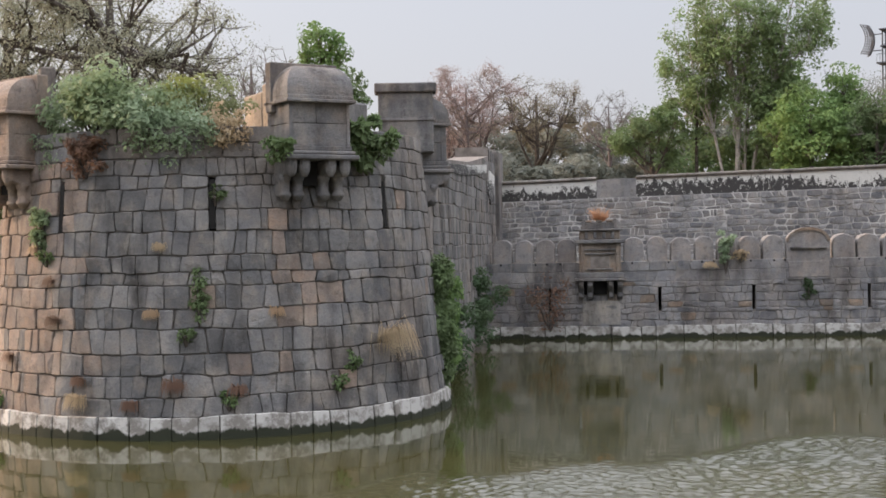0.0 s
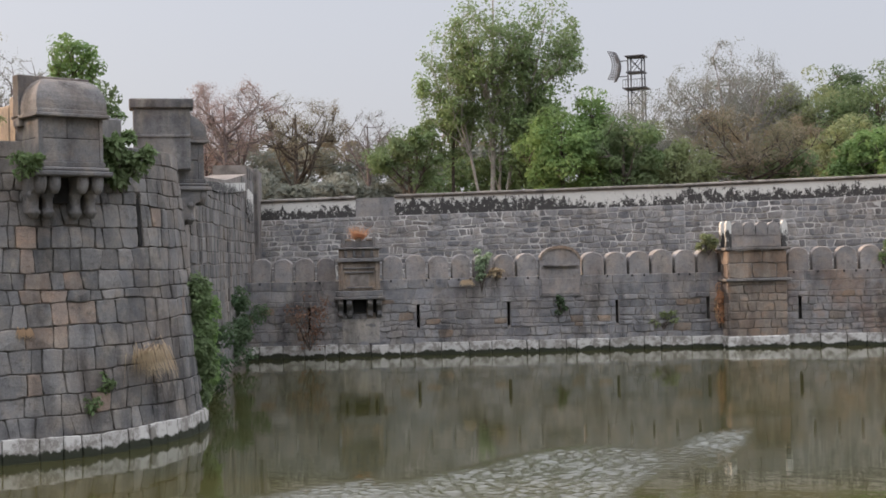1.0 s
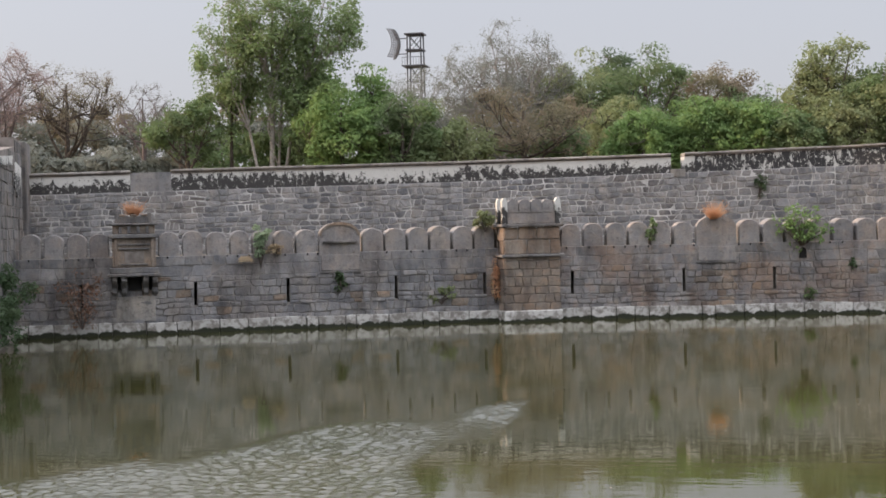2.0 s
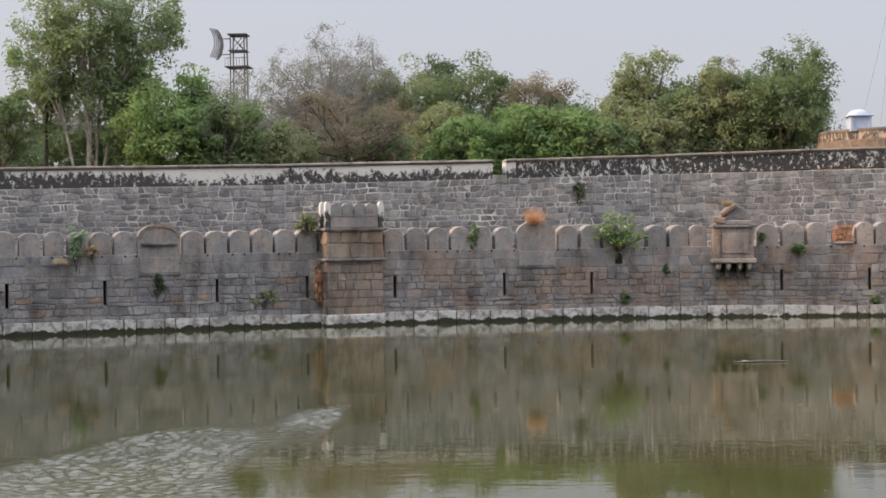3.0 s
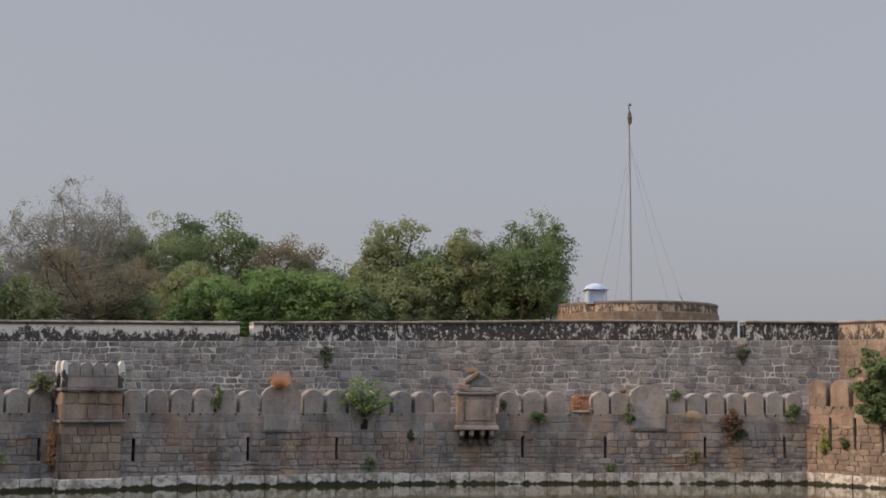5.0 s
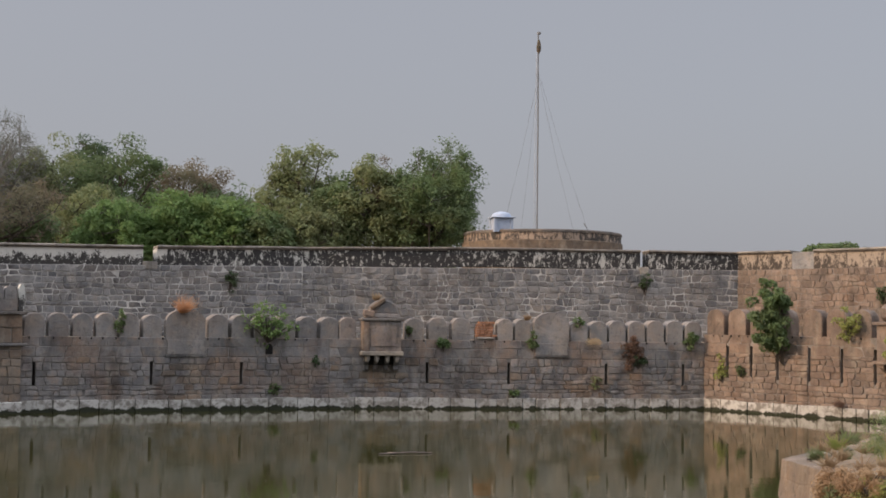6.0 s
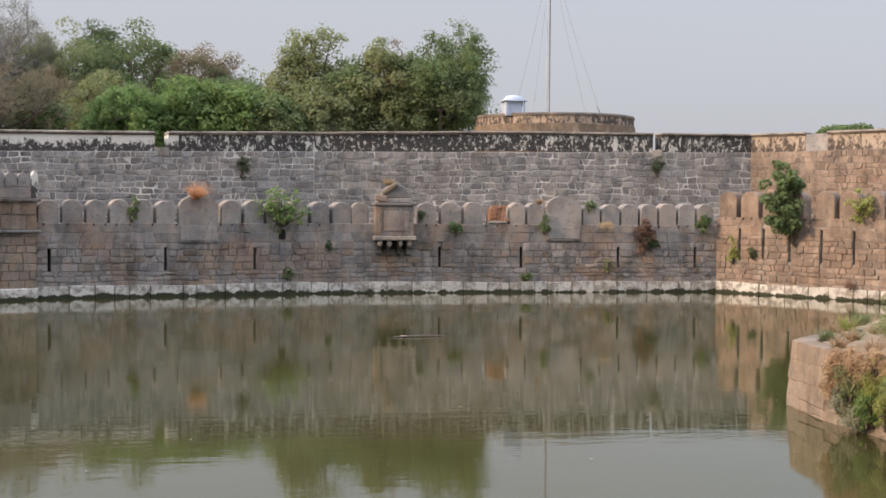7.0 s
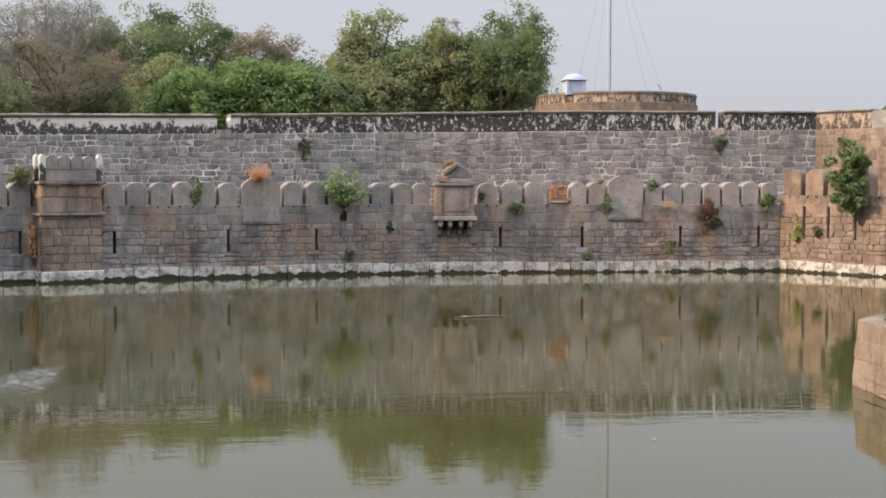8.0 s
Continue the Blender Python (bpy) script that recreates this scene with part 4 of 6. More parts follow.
# The first panel's buff rim paints the orange light along its top.
arched_panel(FRAMES[0], 15.65, 1.95, 4.97, 2.57, "arched wall panel with orange sunlight put into its rim colour", M_BUFF)
arched_panel(FRAMES[1], 11.25, 1.95, 4.93, 2.6, "arched grey wall panel under dry grass", M_MERLON, False)
arched_panel(FRAMES[2], 11.65, 1.9, 5.03, 2.69, "tall arched grey wall panel with a creeper", M_MERLON, False)


def buttress():
    """Square half-tower with two string courses and a row of arched tablets on top."""
    ob = thing("buttress_tower", FRAMES[0] @ Matrix.Translation((24.75, 0, 0)), "square buff stone buttress with grey arched crest", "buttress")
    rnd = random.Random(9)
    part("core", boxed(-1.36, 1.36, -1.25, 1.6, -1.6, 4.5, 0.0), M_MORTAR, ob)
    for face in range(3):
        if face == 0:
            m, w0 = Matrix.Translation((0, -1.27, 0)), 2.76
        elif face == 1:
            m, w0 = Matrix.Translation((-1.38, 0.1, 0)) @ Matrix.Rotation(radians(-90), 4, "Z"), 2.7
        else:
            m, w0 = Matrix.Translation((1.38, 0.1, 0)) @ Matrix.Rotation(radians(90), 4, "Z"), 2.7
        for z0, z1, high, wide in ((0.5, 3.1, 0.42, 0.6), (3.24, 4.56, 0.66, 0.95)):
            # Left face takes warmer stone: the low sun put into its colour.
            set_stones(fitted(rnd, -w0 / 2, w0 / 2, beds_between(rnd, z0, z1, high, 0.04, face * 9.0), wide, 0.02, 0.2, 0.05), lambda u, o, z, m=m: tuple(m @ Vector((u, -o, z))), M_WARM if face == 1 else M_BUFF, M_BUFF, ob)
    part("plinth", boxed(-1.46, 1.46, -1.38, 1.0, -1.6, 0.55, 0.05), M_BAND, ob, "whitewashed footing")
    for z in (3.1, 4.55):
        part("string_course", boxed(-1.56, 1.56, -1.46, 1.2, z, z + 0.14, 0.03), M_CARVED, ob)
    crest = part("crest_block", boxed(-1.22, 1.22, -1.2, 0.6, 4.69, 5.3, 0.03), M_MERLON, ob)
    for k in range(4):
        t = part("crest_tablet", prism([(-0.27, 0), (0.27, 0), (0.27, 0.4)] + [(0.27 * math.cos(math.pi * i / 6), 0.4 + 0.22 * math.sin(math.pi * i / 6)) for i in range(1, 6)] + [(-0.27, 0.4)], 0, 0.35), M_MERLON, crest)
        t.matrix_basis = Matrix.Translation((-0.9 + 0.58 * k, -1.23, 5.25))
    for x, y in ((-1.33, -1.3), (1.33, -1.3), (-1.33, -0.4)):
        p = part("crest_post", prism([(-0.13, 0), (0.13, 0), (0.13, 1.1), (0.05, 1.25), (-0.05, 1.25), (-0.13, 1.1)], 0, 0.28), M_PLASTER, ob, "lime-streaked corner post")
        p.matrix_basis = Matrix.Translation((x, y, 4.69))


buttress()


def ruined_bartizan():
    ob = thing("ruined_bartizan", FRAMES[2] @ Matrix.Translation((2.62, 0, 0)), "small ruined bartizan with broken domed top", "bartizan")
    part("body", boxed(-0.92, 0.95, -0.95, 0.4, 2.95, 4.48, 0.03), M_LOWER, ob)
    part("base_slab", boxed(-1.08, 1.08, -1.08, 0.3, 2.72, 2.95, 0.04), M_COPING, ob)
    part("cornice", boxed(-1.08, 1.08, -1.06, 0.3, 4.48, 4.62, 0.03), M_CARVED, ob)
    part("upper_tier", boxed(-0.86, 0.86, -0.86, 0.3, 4.62, 4.86, 0.04), M_LOWER, ob)
    dome = prism([(0.74 * math.cos(math.pi * k / 12), 0.7 * math.sin(math.pi * k / 12)) for k in range(13)], -0.74, 0.3)
    bmesh.ops.translate(dome, vec=(0.08, 0, 4.86), verts=dome.verts)
    bmesh.ops.bevel(dome, geom=[e for e in dome.edges if all(v.co.y < -0.7 for v in e.verts)], offset=0.05, segments=1, affect="EDGES")
    part("dome", dome, M_LOWER, ob, "worn rounded dome")
    for x in (-0.75, -0.28, 0.28, 0.75):
        nose = part("nose", lathe([(0.01, -0.34), (0.08, -0.3), (0.13, -0.18), (0.12, 0.0)], 10), M_COPING, ob, "pale rounded corbel nose", True)
        nose.matrix_basis = Matrix.Translation((x, -0.85, 2.72))
    # Orange on the left side is sunlight painted into the stone.
    part("side_stone", boxed(-0.95, -0.68, -1.0, 0.2, 2.95, 4.46, 0.02), M_WARM, ob, "weathered side stone with orange sunlight put into its colour")
    shell = part("broken_dome", boxed(-0.46, 0.4, -0.1, 0.14, -0.1, 0.1, 0.04), M_STRAW_STONE, ob, "broken buff slab leaning over the dome")
    shell.matrix_basis = Matrix.Translation((-0.22, -0.8, 5.36)) @ Matrix.Rotation(radians(-33), 4, "Y")
    bit = part("broken_stone", boxed(-0.3, 0.3, -0.1, 0.1, -0.16, 0.16, 0.05), M_WARM, ob, "broken orange stone")
    bit.matrix_basis = Matrix.Translation((-0.72, -0.82, 4.85)) @ Matrix.Rotation(radians(12), 4, "Y")
    # Thin buff facing, also tinted for the sun on this side.
    part("side_stone", boxed(-1.0, -0.915, -0.98, 0.2, 3.0, 4.45, 0.01), M_BUFF, ob)
    part("panel", boxed(-0.6, 0.7, -0.99, -0.9, 3.2, 4.2, 0.02), M_LOWER, ob)
    # Shade behind the corbels, painted as one near-black block.
    part("shadow_gap", boxed(-0.62, 0.62, -0.4, 0.05, 2.25, 2.71, 0.0), M_HOLE_SHADE, ob)
    for x in (-0.75, -0.28, 0.28, 0.75):
        c = part("corbel", corbel_bm(0.22, 0.85, 0.8), M_CARVED, ob)
        c.matrix_basis = Matrix.Translation((x, 0.0, 2.72))


ruined_bartizan()


def brick_breach():
    """Stretch where a merlon has fallen and the brick core shows."""
    ob = thing("brick_breach", FRAMES[2] @ Matrix.Translation((8.1, 0, 0)), "fallen merlon showing orange broken brickwork", "rubble")
    rnd = random.Random(31)
    part("fill", boxed(-0.54, 0.54, -0.03, 0.3, 3.3, 3.72, 0.03), M_LOWER, ob)
    z = 3.72
    while z < 4.4:
        x = -0.5 + max(0.0, z - 4.1) * rnd.uniform(0.2, 1.2)
        while x < 0.4 - max(0.0, z - 4.1) * 0.6:
            w = rnd.uniform(0.16, 0.3)
            part("brick", boxed(x, x + w - 0.015, 0.04 - rnd.uniform(0, 0.1), 0.4, z, z + 0.12, 0.012), M_BRICK, ob)
            x += w
        z += 0.135
    part("sill", boxed(-0.44, 0.46, -0.12, 0.2, 3.58, 3.72, 0.05), M_COPING, ob)


brick_breach()


def drain():
    ob = thing("drain_hole", FRAMES[1] @ Matrix.Translation((15.45, -0.1, 3.0)), "dark arched drain mouth in the low wall", "drain")
    pts = [(-0.17, -0.25), (0.17, -0.25), (0.17, 0.1)] + [(0.17 * math.cos(a), 0.1 + 0.17 * math.sin(a)) for a in (0.6, 1.2, 1.6, 2.0, 2.6)] + [(-0.17, 0.1)]
    # Solid near-black mouth: the drain's darkness is painted, not hollowed.
    part("mouth", prism(pts, 0.0, 0.3), M_HOLE_SHADE, ob)
    rim = [(x * 1.35, z * 1.25) for x, z in pts[2:]]
    part("rim", prism(rim + [(x, z) for x, z in pts[2:]][::-1], -0.03, 0.2), M_CARVED, ob)


drain()


def side_box():
    """Half-seen box bartizan on the sunlit wall."""
    ob = thing("box_bartizan", FRAMES[3] @ Matrix.Translation((11.3, 0, 0)), "sunlit sandstone box bartizan on the side wall", "bartizan")
    part("body", boxed(-0.85, 0.85, -0.7, 0.3, 2.9, 4.6, 0.03), M_WARM, ob)
    for z in (2.75, 4.6):
        part("slab", boxed(-1.0, 1.0, -0.85, 0.3, z, z + 0.16, 0.03), M_WARM, ob)
    part("hood", boxed(-0.8, 0.8, -0.6, 0.3, 4.76, 5.6, 0.2), M_WARM, ob)
    for x in (-0.6, 0.0, 0.6):
        c = part("corbel", corbel_bm(0.25, 0.7, 0.7), M_WARM, ob)
        c.matrix_basis = Matrix.Translation((x, 0.0, 2.75))


side_box()


# ---- beyond the walls: gun platform, kiosk, mast, aerial ----
DRUM = (25.0, 88.5)


def drum():
    ob = thing("round_platform", Matrix.Translation((*DRUM, 0)), "low round gun platform with peeling orange plaster", "platform")
    part("drum_foot", lathe([(5.55, 6.0), (5.49, 9.86), (5.43, 9.9)], 64), M_STRAW_STONE, ob, "bare buff stone courses")
    part("drum_wall", lathe([(5.41, 9.8), (5.39, 10.4), (5.25, 10.42), (0.01, 10.42)], 64), plaster_material("peeling_cream_plaster", (0.34, 0.265, 0.205), (0.05, 0.045, 0.04), 0.60, 0.66, 0.4, 0.0, 0.3), ob, "cream plaster streaked with black mould")
    part("rim", lathe([(5.18, 10.38), (5.43, 10.38), (5.45, 10.5), (5.39, 10.58), (5.13, 10.58), (5.13, 10.38)], 64), M_DARK_COPING, ob, "dark weathered coping ring")


drum()


def kiosk():
    ob = thing("kiosk", Matrix.Translation((21.3, 85.35, 10.4)), "small pale blue domed kiosk on the platform", "kiosk")
    for x in (-0.55, 0.55):
        for y in (-0.55, 0.55):
            part("post", boxed(x - 0.1, x + 0.1, y - 0.1, y + 0.1, 0.0, 0.95, 0.02), M_BLUE_WASH, ob)
    part("screen", boxed(-0.5, 0.5, -0.58, -0.50, 0.0, 0.9, 0.01), M_BLUE_WASH, ob)
    part("side_screen", boxed(-0.6, -0.5, -0.5, 0.5, 0.0, 0.9, 0.01), M_BLUE_WASH, ob)
    part("eave", boxed(-0.78, 0.78, -0.78, 0.78, 0.93, 1.0, 0.02), M_BLUE_WASH, ob)
    part("dome", lathe([(0.7, 1.0), (0.66, 1.12), (0.55, 1.24), (0.35, 1.34), (0.15, 1.38), (0.01, 1.40)], 24), M_BLUE_WASH, ob, "rounded pale roof", True)


kiosk()


def flag_mast():
    ob = thing("flag_mast", Matrix.Translation((24.65, 88.6, 10.6)), "slender white stayed flag mast with a furled flag", "mast")
    tube("pole", [(0, 0, 0), (0, 0, 7), (-0.05, 0, 13.9)], 0.045, M_STEEL, ob)
    tube("rail", [(-0.22, 0, 0), (-0.2, 0, 7), (-0.14, 0, 12.6)], 0.022, M_WHITE_PAINT, ob, 4)
    bm = bmesh.new()
    for k in range(38):
        box(bm, -0.22, 0.0, -0.012, 0.012, 0.5 + k * 0.32, 0.53 + k * 0.32)
    part("rungs", bm, M_WHITE_PAINT, ob)
    part("truck", lathe([(0.01, 13.85), (0.14, 13.9), (0.14, 14.0), (0.01, 14.08)], 12), M_STEEL, ob)
    part("flag", lathe([(0.03, 12.5), (0.14, 12.7), (0.17, 13.0), (0.10, 13.4), (0.03, 13.5)], 9), M_FLAG, ob, "furled dark flag")
    for x, y, top in ((-2.3, 0.5, 11.0), (-1.6, -1.8, 11.0), (2.4, -0.6, 11.0), (3.8, 0.4, 11.2), (0.6, 2.6, 11.0)):
        tube("stay", [(0, 0, top), (x * 0.5, y * 0.5, top * 0.5 - 0.2), (x, y, 0.3)], 0.009, M_STEEL, ob, 3)
    tube("prop", [(3.6, -0.5, 0.1), (3.2, -0.5, 0.8)], 0.03, M_STEEL, ob, 4)


flag_mast()


def aerial():
    """Lattice tower with a curved grid reflector."""
    ob = thing("radio_tower", Matrix.Translation((-26.75, 127.2, 6.3)), "grey lattice radio tower with a curved grid reflector", "tower")
    w, top = 0.66, 17.2
    for x in (-w, w):
        for y in (-w, w):
            tube("leg", [(x * 1.15, y * 1.15, 0), (x, y, top)], 0.08, M_DARK_STEEL, ob, 4)
    for k in range(12):
        z = top - 0.1 - k * 1.5
        for y in (-w, w):
            tube("rail", [(-w, y, z), (w, y, z)], 0.05, M_DARK_STEEL, ob, 4)
            if k % 2 == 0:
                tube("brace", [(-w, y, z), (w, y, z - 1.5)], 0.04, M_DARK_STEEL, ob, 4)
                tube("brace", [(w, y, z), (-w, y, z - 1.5)], 0.04, M_DARK_STEEL, ob, 4)
    for z, r in ((top, 0.92), (top - 1.55, 0.85), (top - 3.1, 1.15)):
        deck = part("deck", boxed(-r, r, -r, r, z - 0.06, z + 0.04, 0), M_DARK_STEEL, ob)
    for k in range(9):
        tube("baluster", [(-1.1 + k * 0.275, -1.1, top - 3.1), (-1.1 + k * 0.275, -1.1, top - 2.3)], 0.025, M_DARK_STEEL, deck, 3)
    tube("handrail", [(-1.1, -1.1, top - 2.3), (1.1, -1.1, top - 2.3)], 0.035, M_DARK_STEEL, deck, 4)
    for z in (top - 0.4, top - 1.9):
        tube("arm", [(-w, -0.4, z), (-1.7, -0.4, z)], 0.06, M_DARK_STEEL, ob, 4)
    bulge = lambda p, h: (-1.45 - 0.45 * (h / 1.45) ** 2 - 0.5 * (p / 1.3) ** 2, p - 0.4, top - 0.9 + h * 0.92)
    for h in np.linspace(-1.45, 1.45, 13):        # the reflector's grid
        tube("reflector_bar", [bulge(p, h) for p in np.linspace(-1.3, 1.3, 9)], 0.035, M_DARK_STEEL, ob, 3)
    for p in np.linspace(-1.3, 1.3, 12):
        tube("reflector_rib", [bulge(p, h) for h in np.linspace(-1.45, 1.45, 9)], 0.05, M_DARK_STEEL, ob, 3)


aerial()


# ---- plants ----
def leaf_mesh(name, points, size, material, rng, droop=0.0, narrow=0.5, spread=0.5):
    """Small folded leaves, one at each point; they face outwards and up from their clump."""
    p, out = points
    n = len(p)
    face = out * 1.3 + (0, 0, 0.5) + rng.normal(size=(n, 3)) * 0.38
    face /= np.linalg.norm(face, axis=1)[:, None] + 1e-9
    d = rng.normal(size=(n, 3))
    d[:, 2] -= droop * 2.5
    d -= (d * face).sum(1)[:, None] * face
    d /= np.linalg.norm(d, axis=1)[:, None] + 1e-9
    s = np.cross(face, d)
    length = size * rng.uniform(1 - spread, 1 + spread, n)[:, None]
    v = np.empty((n, 4, 3))
    v[:, 0] = p
    v[:, 1] = p + d * length * 0.5 + s * length * narrow * 0.5 + face * length * 0.1
    v[:, 2] = p + d * length
    v[:, 3] = p + d * length * 0.5 - s * length * narrow * 0.5 + face * length * 0.1
    me = bpy.data.meshes.new(name)
    i = np.arange(n) * 4
    faces = np.stack([i, i + 1, i + 2, i, i + 2, i + 3], 1).reshape(-1, 3)
    me.from_pydata(v.reshape(-1, 3).tolist(), [], faces.tolist())
    me.materials.append(material)
    return me


def clump_points(rng, centres, radii, count):
    """Points near the skin of the clumps, and the way out from each clump's middle."""
    k = rng.integers(0, len(centres), count)
    d = rng.normal(size=(count, 3))
    d[:, 2] = d[:, 2] + 0.35
    d /= np.linalg.norm(d, axis=1)[:, None]
    r = np.asarray(radii)[k][:, None] * rng.uniform(0.2, 1.0, count)[:, None] ** 0.4
    return np.asarray(centres)[k] + d * r * (1, 1, 0.75), d


def inside(rng, radii, count, shell=0.35, flat=0.0):
    d = rng.normal(size=(count, 3))
    d /= np.linalg.norm(d, axis=1)[:, None]
    r = rng.uniform(shell, 1.0, count)[:, None]
    q = d * r * np.asarray(radii)
    q[:, 2] = np.maximum(q[:, 2], -radii[2] * (1 - flat))
    return q


def tree(name, x, y, z0, top, rx, ry, crown, leaf_mat, bark, label, leaves=9000, leaf=0.22, limbs=7, fine=4, trunk=0.22, clump=0.16, seed=1, droop=0.0, lean=0.0, twigs=2, shell=0.4, group=""):
    """crown: the share of the height that carries branches."""
    rng = np.random.default_rng(seed)
    rnd = random.Random(seed)
    leaves, leaf = int(leaves * 1.0), leaf * (1.3 if clump > 0.125 else 1.0)
    ob = thing(name, Matrix.Translation((x, y, z0)), label, "tree", group)
    h = top - z0
    rz = h * crown / 2
    mid = Vector((lean, 0, h - rz))
    verts, faces, tips = [], [], []
    stem = [Vector((0, 0, -0.3)), Vector((lean * 0.2 + rnd.uniform(-0.1, 0.1), 0, h * (1 - crown) * 0.7)), Vector((lean * 0.7, 0, h - rz * 1.2)), mid + Vector((0, 0, rz * 0.55))]
    tube_data(verts, faces, stem, [trunk * 1.2, trunk, trunk * 0.7, trunk * 0.25], 7)

    def grow(a, b, r, level):
        q = Vector(((b.x - mid.x) / rx, (b.y - mid.y) / ry, (b.z - mid.z) / rz)).length
        if q > 0.97:
            b = mid + (b - mid) * (rnd.uniform(0.9, 1.0) / q)
        bend = Vector([rnd.uniform(-1, 1) * (b - a).length * 0.13 for _ in range(3)])
        m1, m2 = a.lerp(b, 0.35) + bend, a.lerp(b, 0.7) + bend * 0.7
        tube_data(verts, faces, [a, m1, m2, b], [r, r * 0.75, r * 0.5, r * 0.22], 5 if level < 2 else 3)
        tips.append(b)
        tips.append(m2)
        if level >= 2 + (twigs > 0):
            return
        count = fine if level < 2 else twigs
        for _ in range(count):
            s = rnd.choice((m1, m2, m2, b))
            reach = (b - a).length * rnd.uniform(0.3, 0.6)
            way = (b - a).normalized() * 0.6 + Vector((rnd.uniform(-1, 1), rnd.uniform(-1, 1), rnd.uniform(-0.45, 1.0) - droop))
            grow(s, s + way.normalized() * reach, r * 0.45, level + 1)

    for k in range(limbs):
        a = 2 * math.pi * (k + rnd.uniform(-0.3, 0.3)) / limbs
        f = rnd.uniform(0.15, 1.0)
        e = rnd.uniform(-0.35, 0.75)
        end = mid + Vector((rx * 0.72 * math.cos(a) * math.cos(e), ry * 0.72 * math.sin(a) * math.cos(e), rz * 0.85 * math.sin(e)))
        start = stem[1].lerp(stem[3], f * 0.75)
        grow(start, end, trunk * 0.5, 0)
    t = new("trunk", mesh_from("trunk", verts, faces, bark, True))
    t.parent = ob
    if leaves:
        centres = [tuple(p) for p in tips] + [tuple(mid + Vector(q)) for q in inside(rng, (rx * 0.86, ry * 0.86, rz * 0.86), max(8, len(tips) // (2 if clump > 0.14 else 6)), shell)]
        size = clump * 1.25 * (rx + rz) / 2
        if clump >= 0.17:                       # dense crowns: fewer, larger masses of leaves
            extra = [tuple(mid + Vector(q)) for q in inside(rng, (rx * 0.86, ry * 0.86, rz * 0.88), 70, 0.6)]
            centres = rnd.sample(centres, min(45, len(centres))) + extra
            size *= 1.05
        pts = clump_points(rng, centres, rng.uniform(0.45, 1.25, len(centres)) * size, leaves)
        c = new("crown", leaf_mesh("crown", pts, leaf, leaf_mat, rng, droop))
        c.parent = ob
    return ob


def bush(name, centre, radii, leaf_mat, label, leaves=5000, leaf=0.14, clumps=40, seed=1, category="bush", droop=0.0, stems=6, bark=None, group="", clump=0.3, narrow=0.5, foot=None):
    """A shrub: stems from its foot and leaf clumps through an uneven crown."""
    rng = np.random.default_rng(seed)
    rnd = random.Random(seed)
    foot = Vector(foot) if foot else Vector((centre[0], centre[1], centre[2] - radii[2]))
    ob = thing(name, Matrix.Translation(foot), label, category, group)
    off = Vector(centre) - foot
    cs = inside(rng, radii, clumps, 0.3) + np.array(off)
    pts = clump_points(rng, cs, rng.uniform(0.5, 1.2, clumps) * clump * (radii[0] + radii[2]) / 2, leaves)
    c = new("foliage", leaf_mesh("foliage", pts, leaf, leaf_mat, rng, droop, narrow))
    c.parent = ob
    v, f = [], []
    for k in range(stems):
        end = Vector(cs[rnd.randrange(clumps)])
        m = end * 0.5 + Vector((rnd.uniform(-0.1, 0.1), rnd.uniform(-0.1, 0.1), 0.1))
        tube_data(v, f, [Vector((0, 0, 0)), m, end], [0.03, 0.022, 0.008], 4)
    s = new("stem", mesh_from("stem", v, f, bark or M_BARK))
    s.parent = ob
    tagged(s, "", "", "", "stuff")
    return ob


def tuft(name, foot, out, length, count, leaf_mat, label, seed, hang=0.5, spread=0.5, category="grass"):
    """Dry grass growing from a joint: blades that arch out and hang."""
    rnd = random.Random(seed)
    ob = thing(name, Matrix.Translation(foot), label, category)
    v, f = [], []
    out = Vector(out).normalized()
    side = out.cross(Vector((0, 0, 1)))
    for _ in range(count):
        way = (out * rnd.uniform(0.2, 0.8) + side * rnd.uniform(-1, 1) * spread + Vector((0, 0, rnd.uniform(0.2, 1.0) * (1 - hang)))).normalized()
        ln = length * rnd.uniform(0.5, 1.1)
        a = side * rnd.uniform(-1, 1) * spread * 0.16 * length
        b = a + way * ln * 0.5
        c = b + (way * (1 - hang) + Vector((0, 0, -hang))).normalized() * ln * 0.5
        w = side * 0.009
        k = len(v)
        v += [a - w, a + w, b + w, b - w, c]
        f += [(k, k + 1, k + 2, k + 3), (k + 3, k + 2, k + 4)]
    g = new("grass_blade", mesh_from("grass_blade", v, f, leaf_mat))
    g.parent = ob
    return ob


# trees behind the inner wall, west to east
tree("bare_tree", -49.2, 87.1, 6.3, 18.3, 5.2, 4, 0.78, L_PINK, M_BARK_PINK, "nearly bare tree with pinkish dry buds", 14000, 0.11, 13, 5, 0.22, 0.09, 101, twigs=4)
tree("bare_tree", -46.2, 92.8, 6.3, 18.0, 4.8, 4, 0.78, L_BROWN, M_BARK, "nearly bare brown tree with crooked dark limbs", 12000, 0.11, 13, 5, 0.24, 0.09, 102, twigs=4)
tree("bare_tree", -52.5, 90.0, 6.3, 16.8, 4.0, 4, 0.75, L_PINK, M_BARK_PINK, "bare tree with reddish twigs above the return wall", 12000, 0.11, 13, 5, 0.2, 0.09, 103, twigs=4)
tree("bare_tree", -42.9, 99.1, 6.3, 17.1, 3.2, 3, 0.7, L_GREY, M_BARK_PINK, "slim leafless grey tree", 1500, 0.11, 10, 5, 0.18, 0.06, 104, twigs=4)
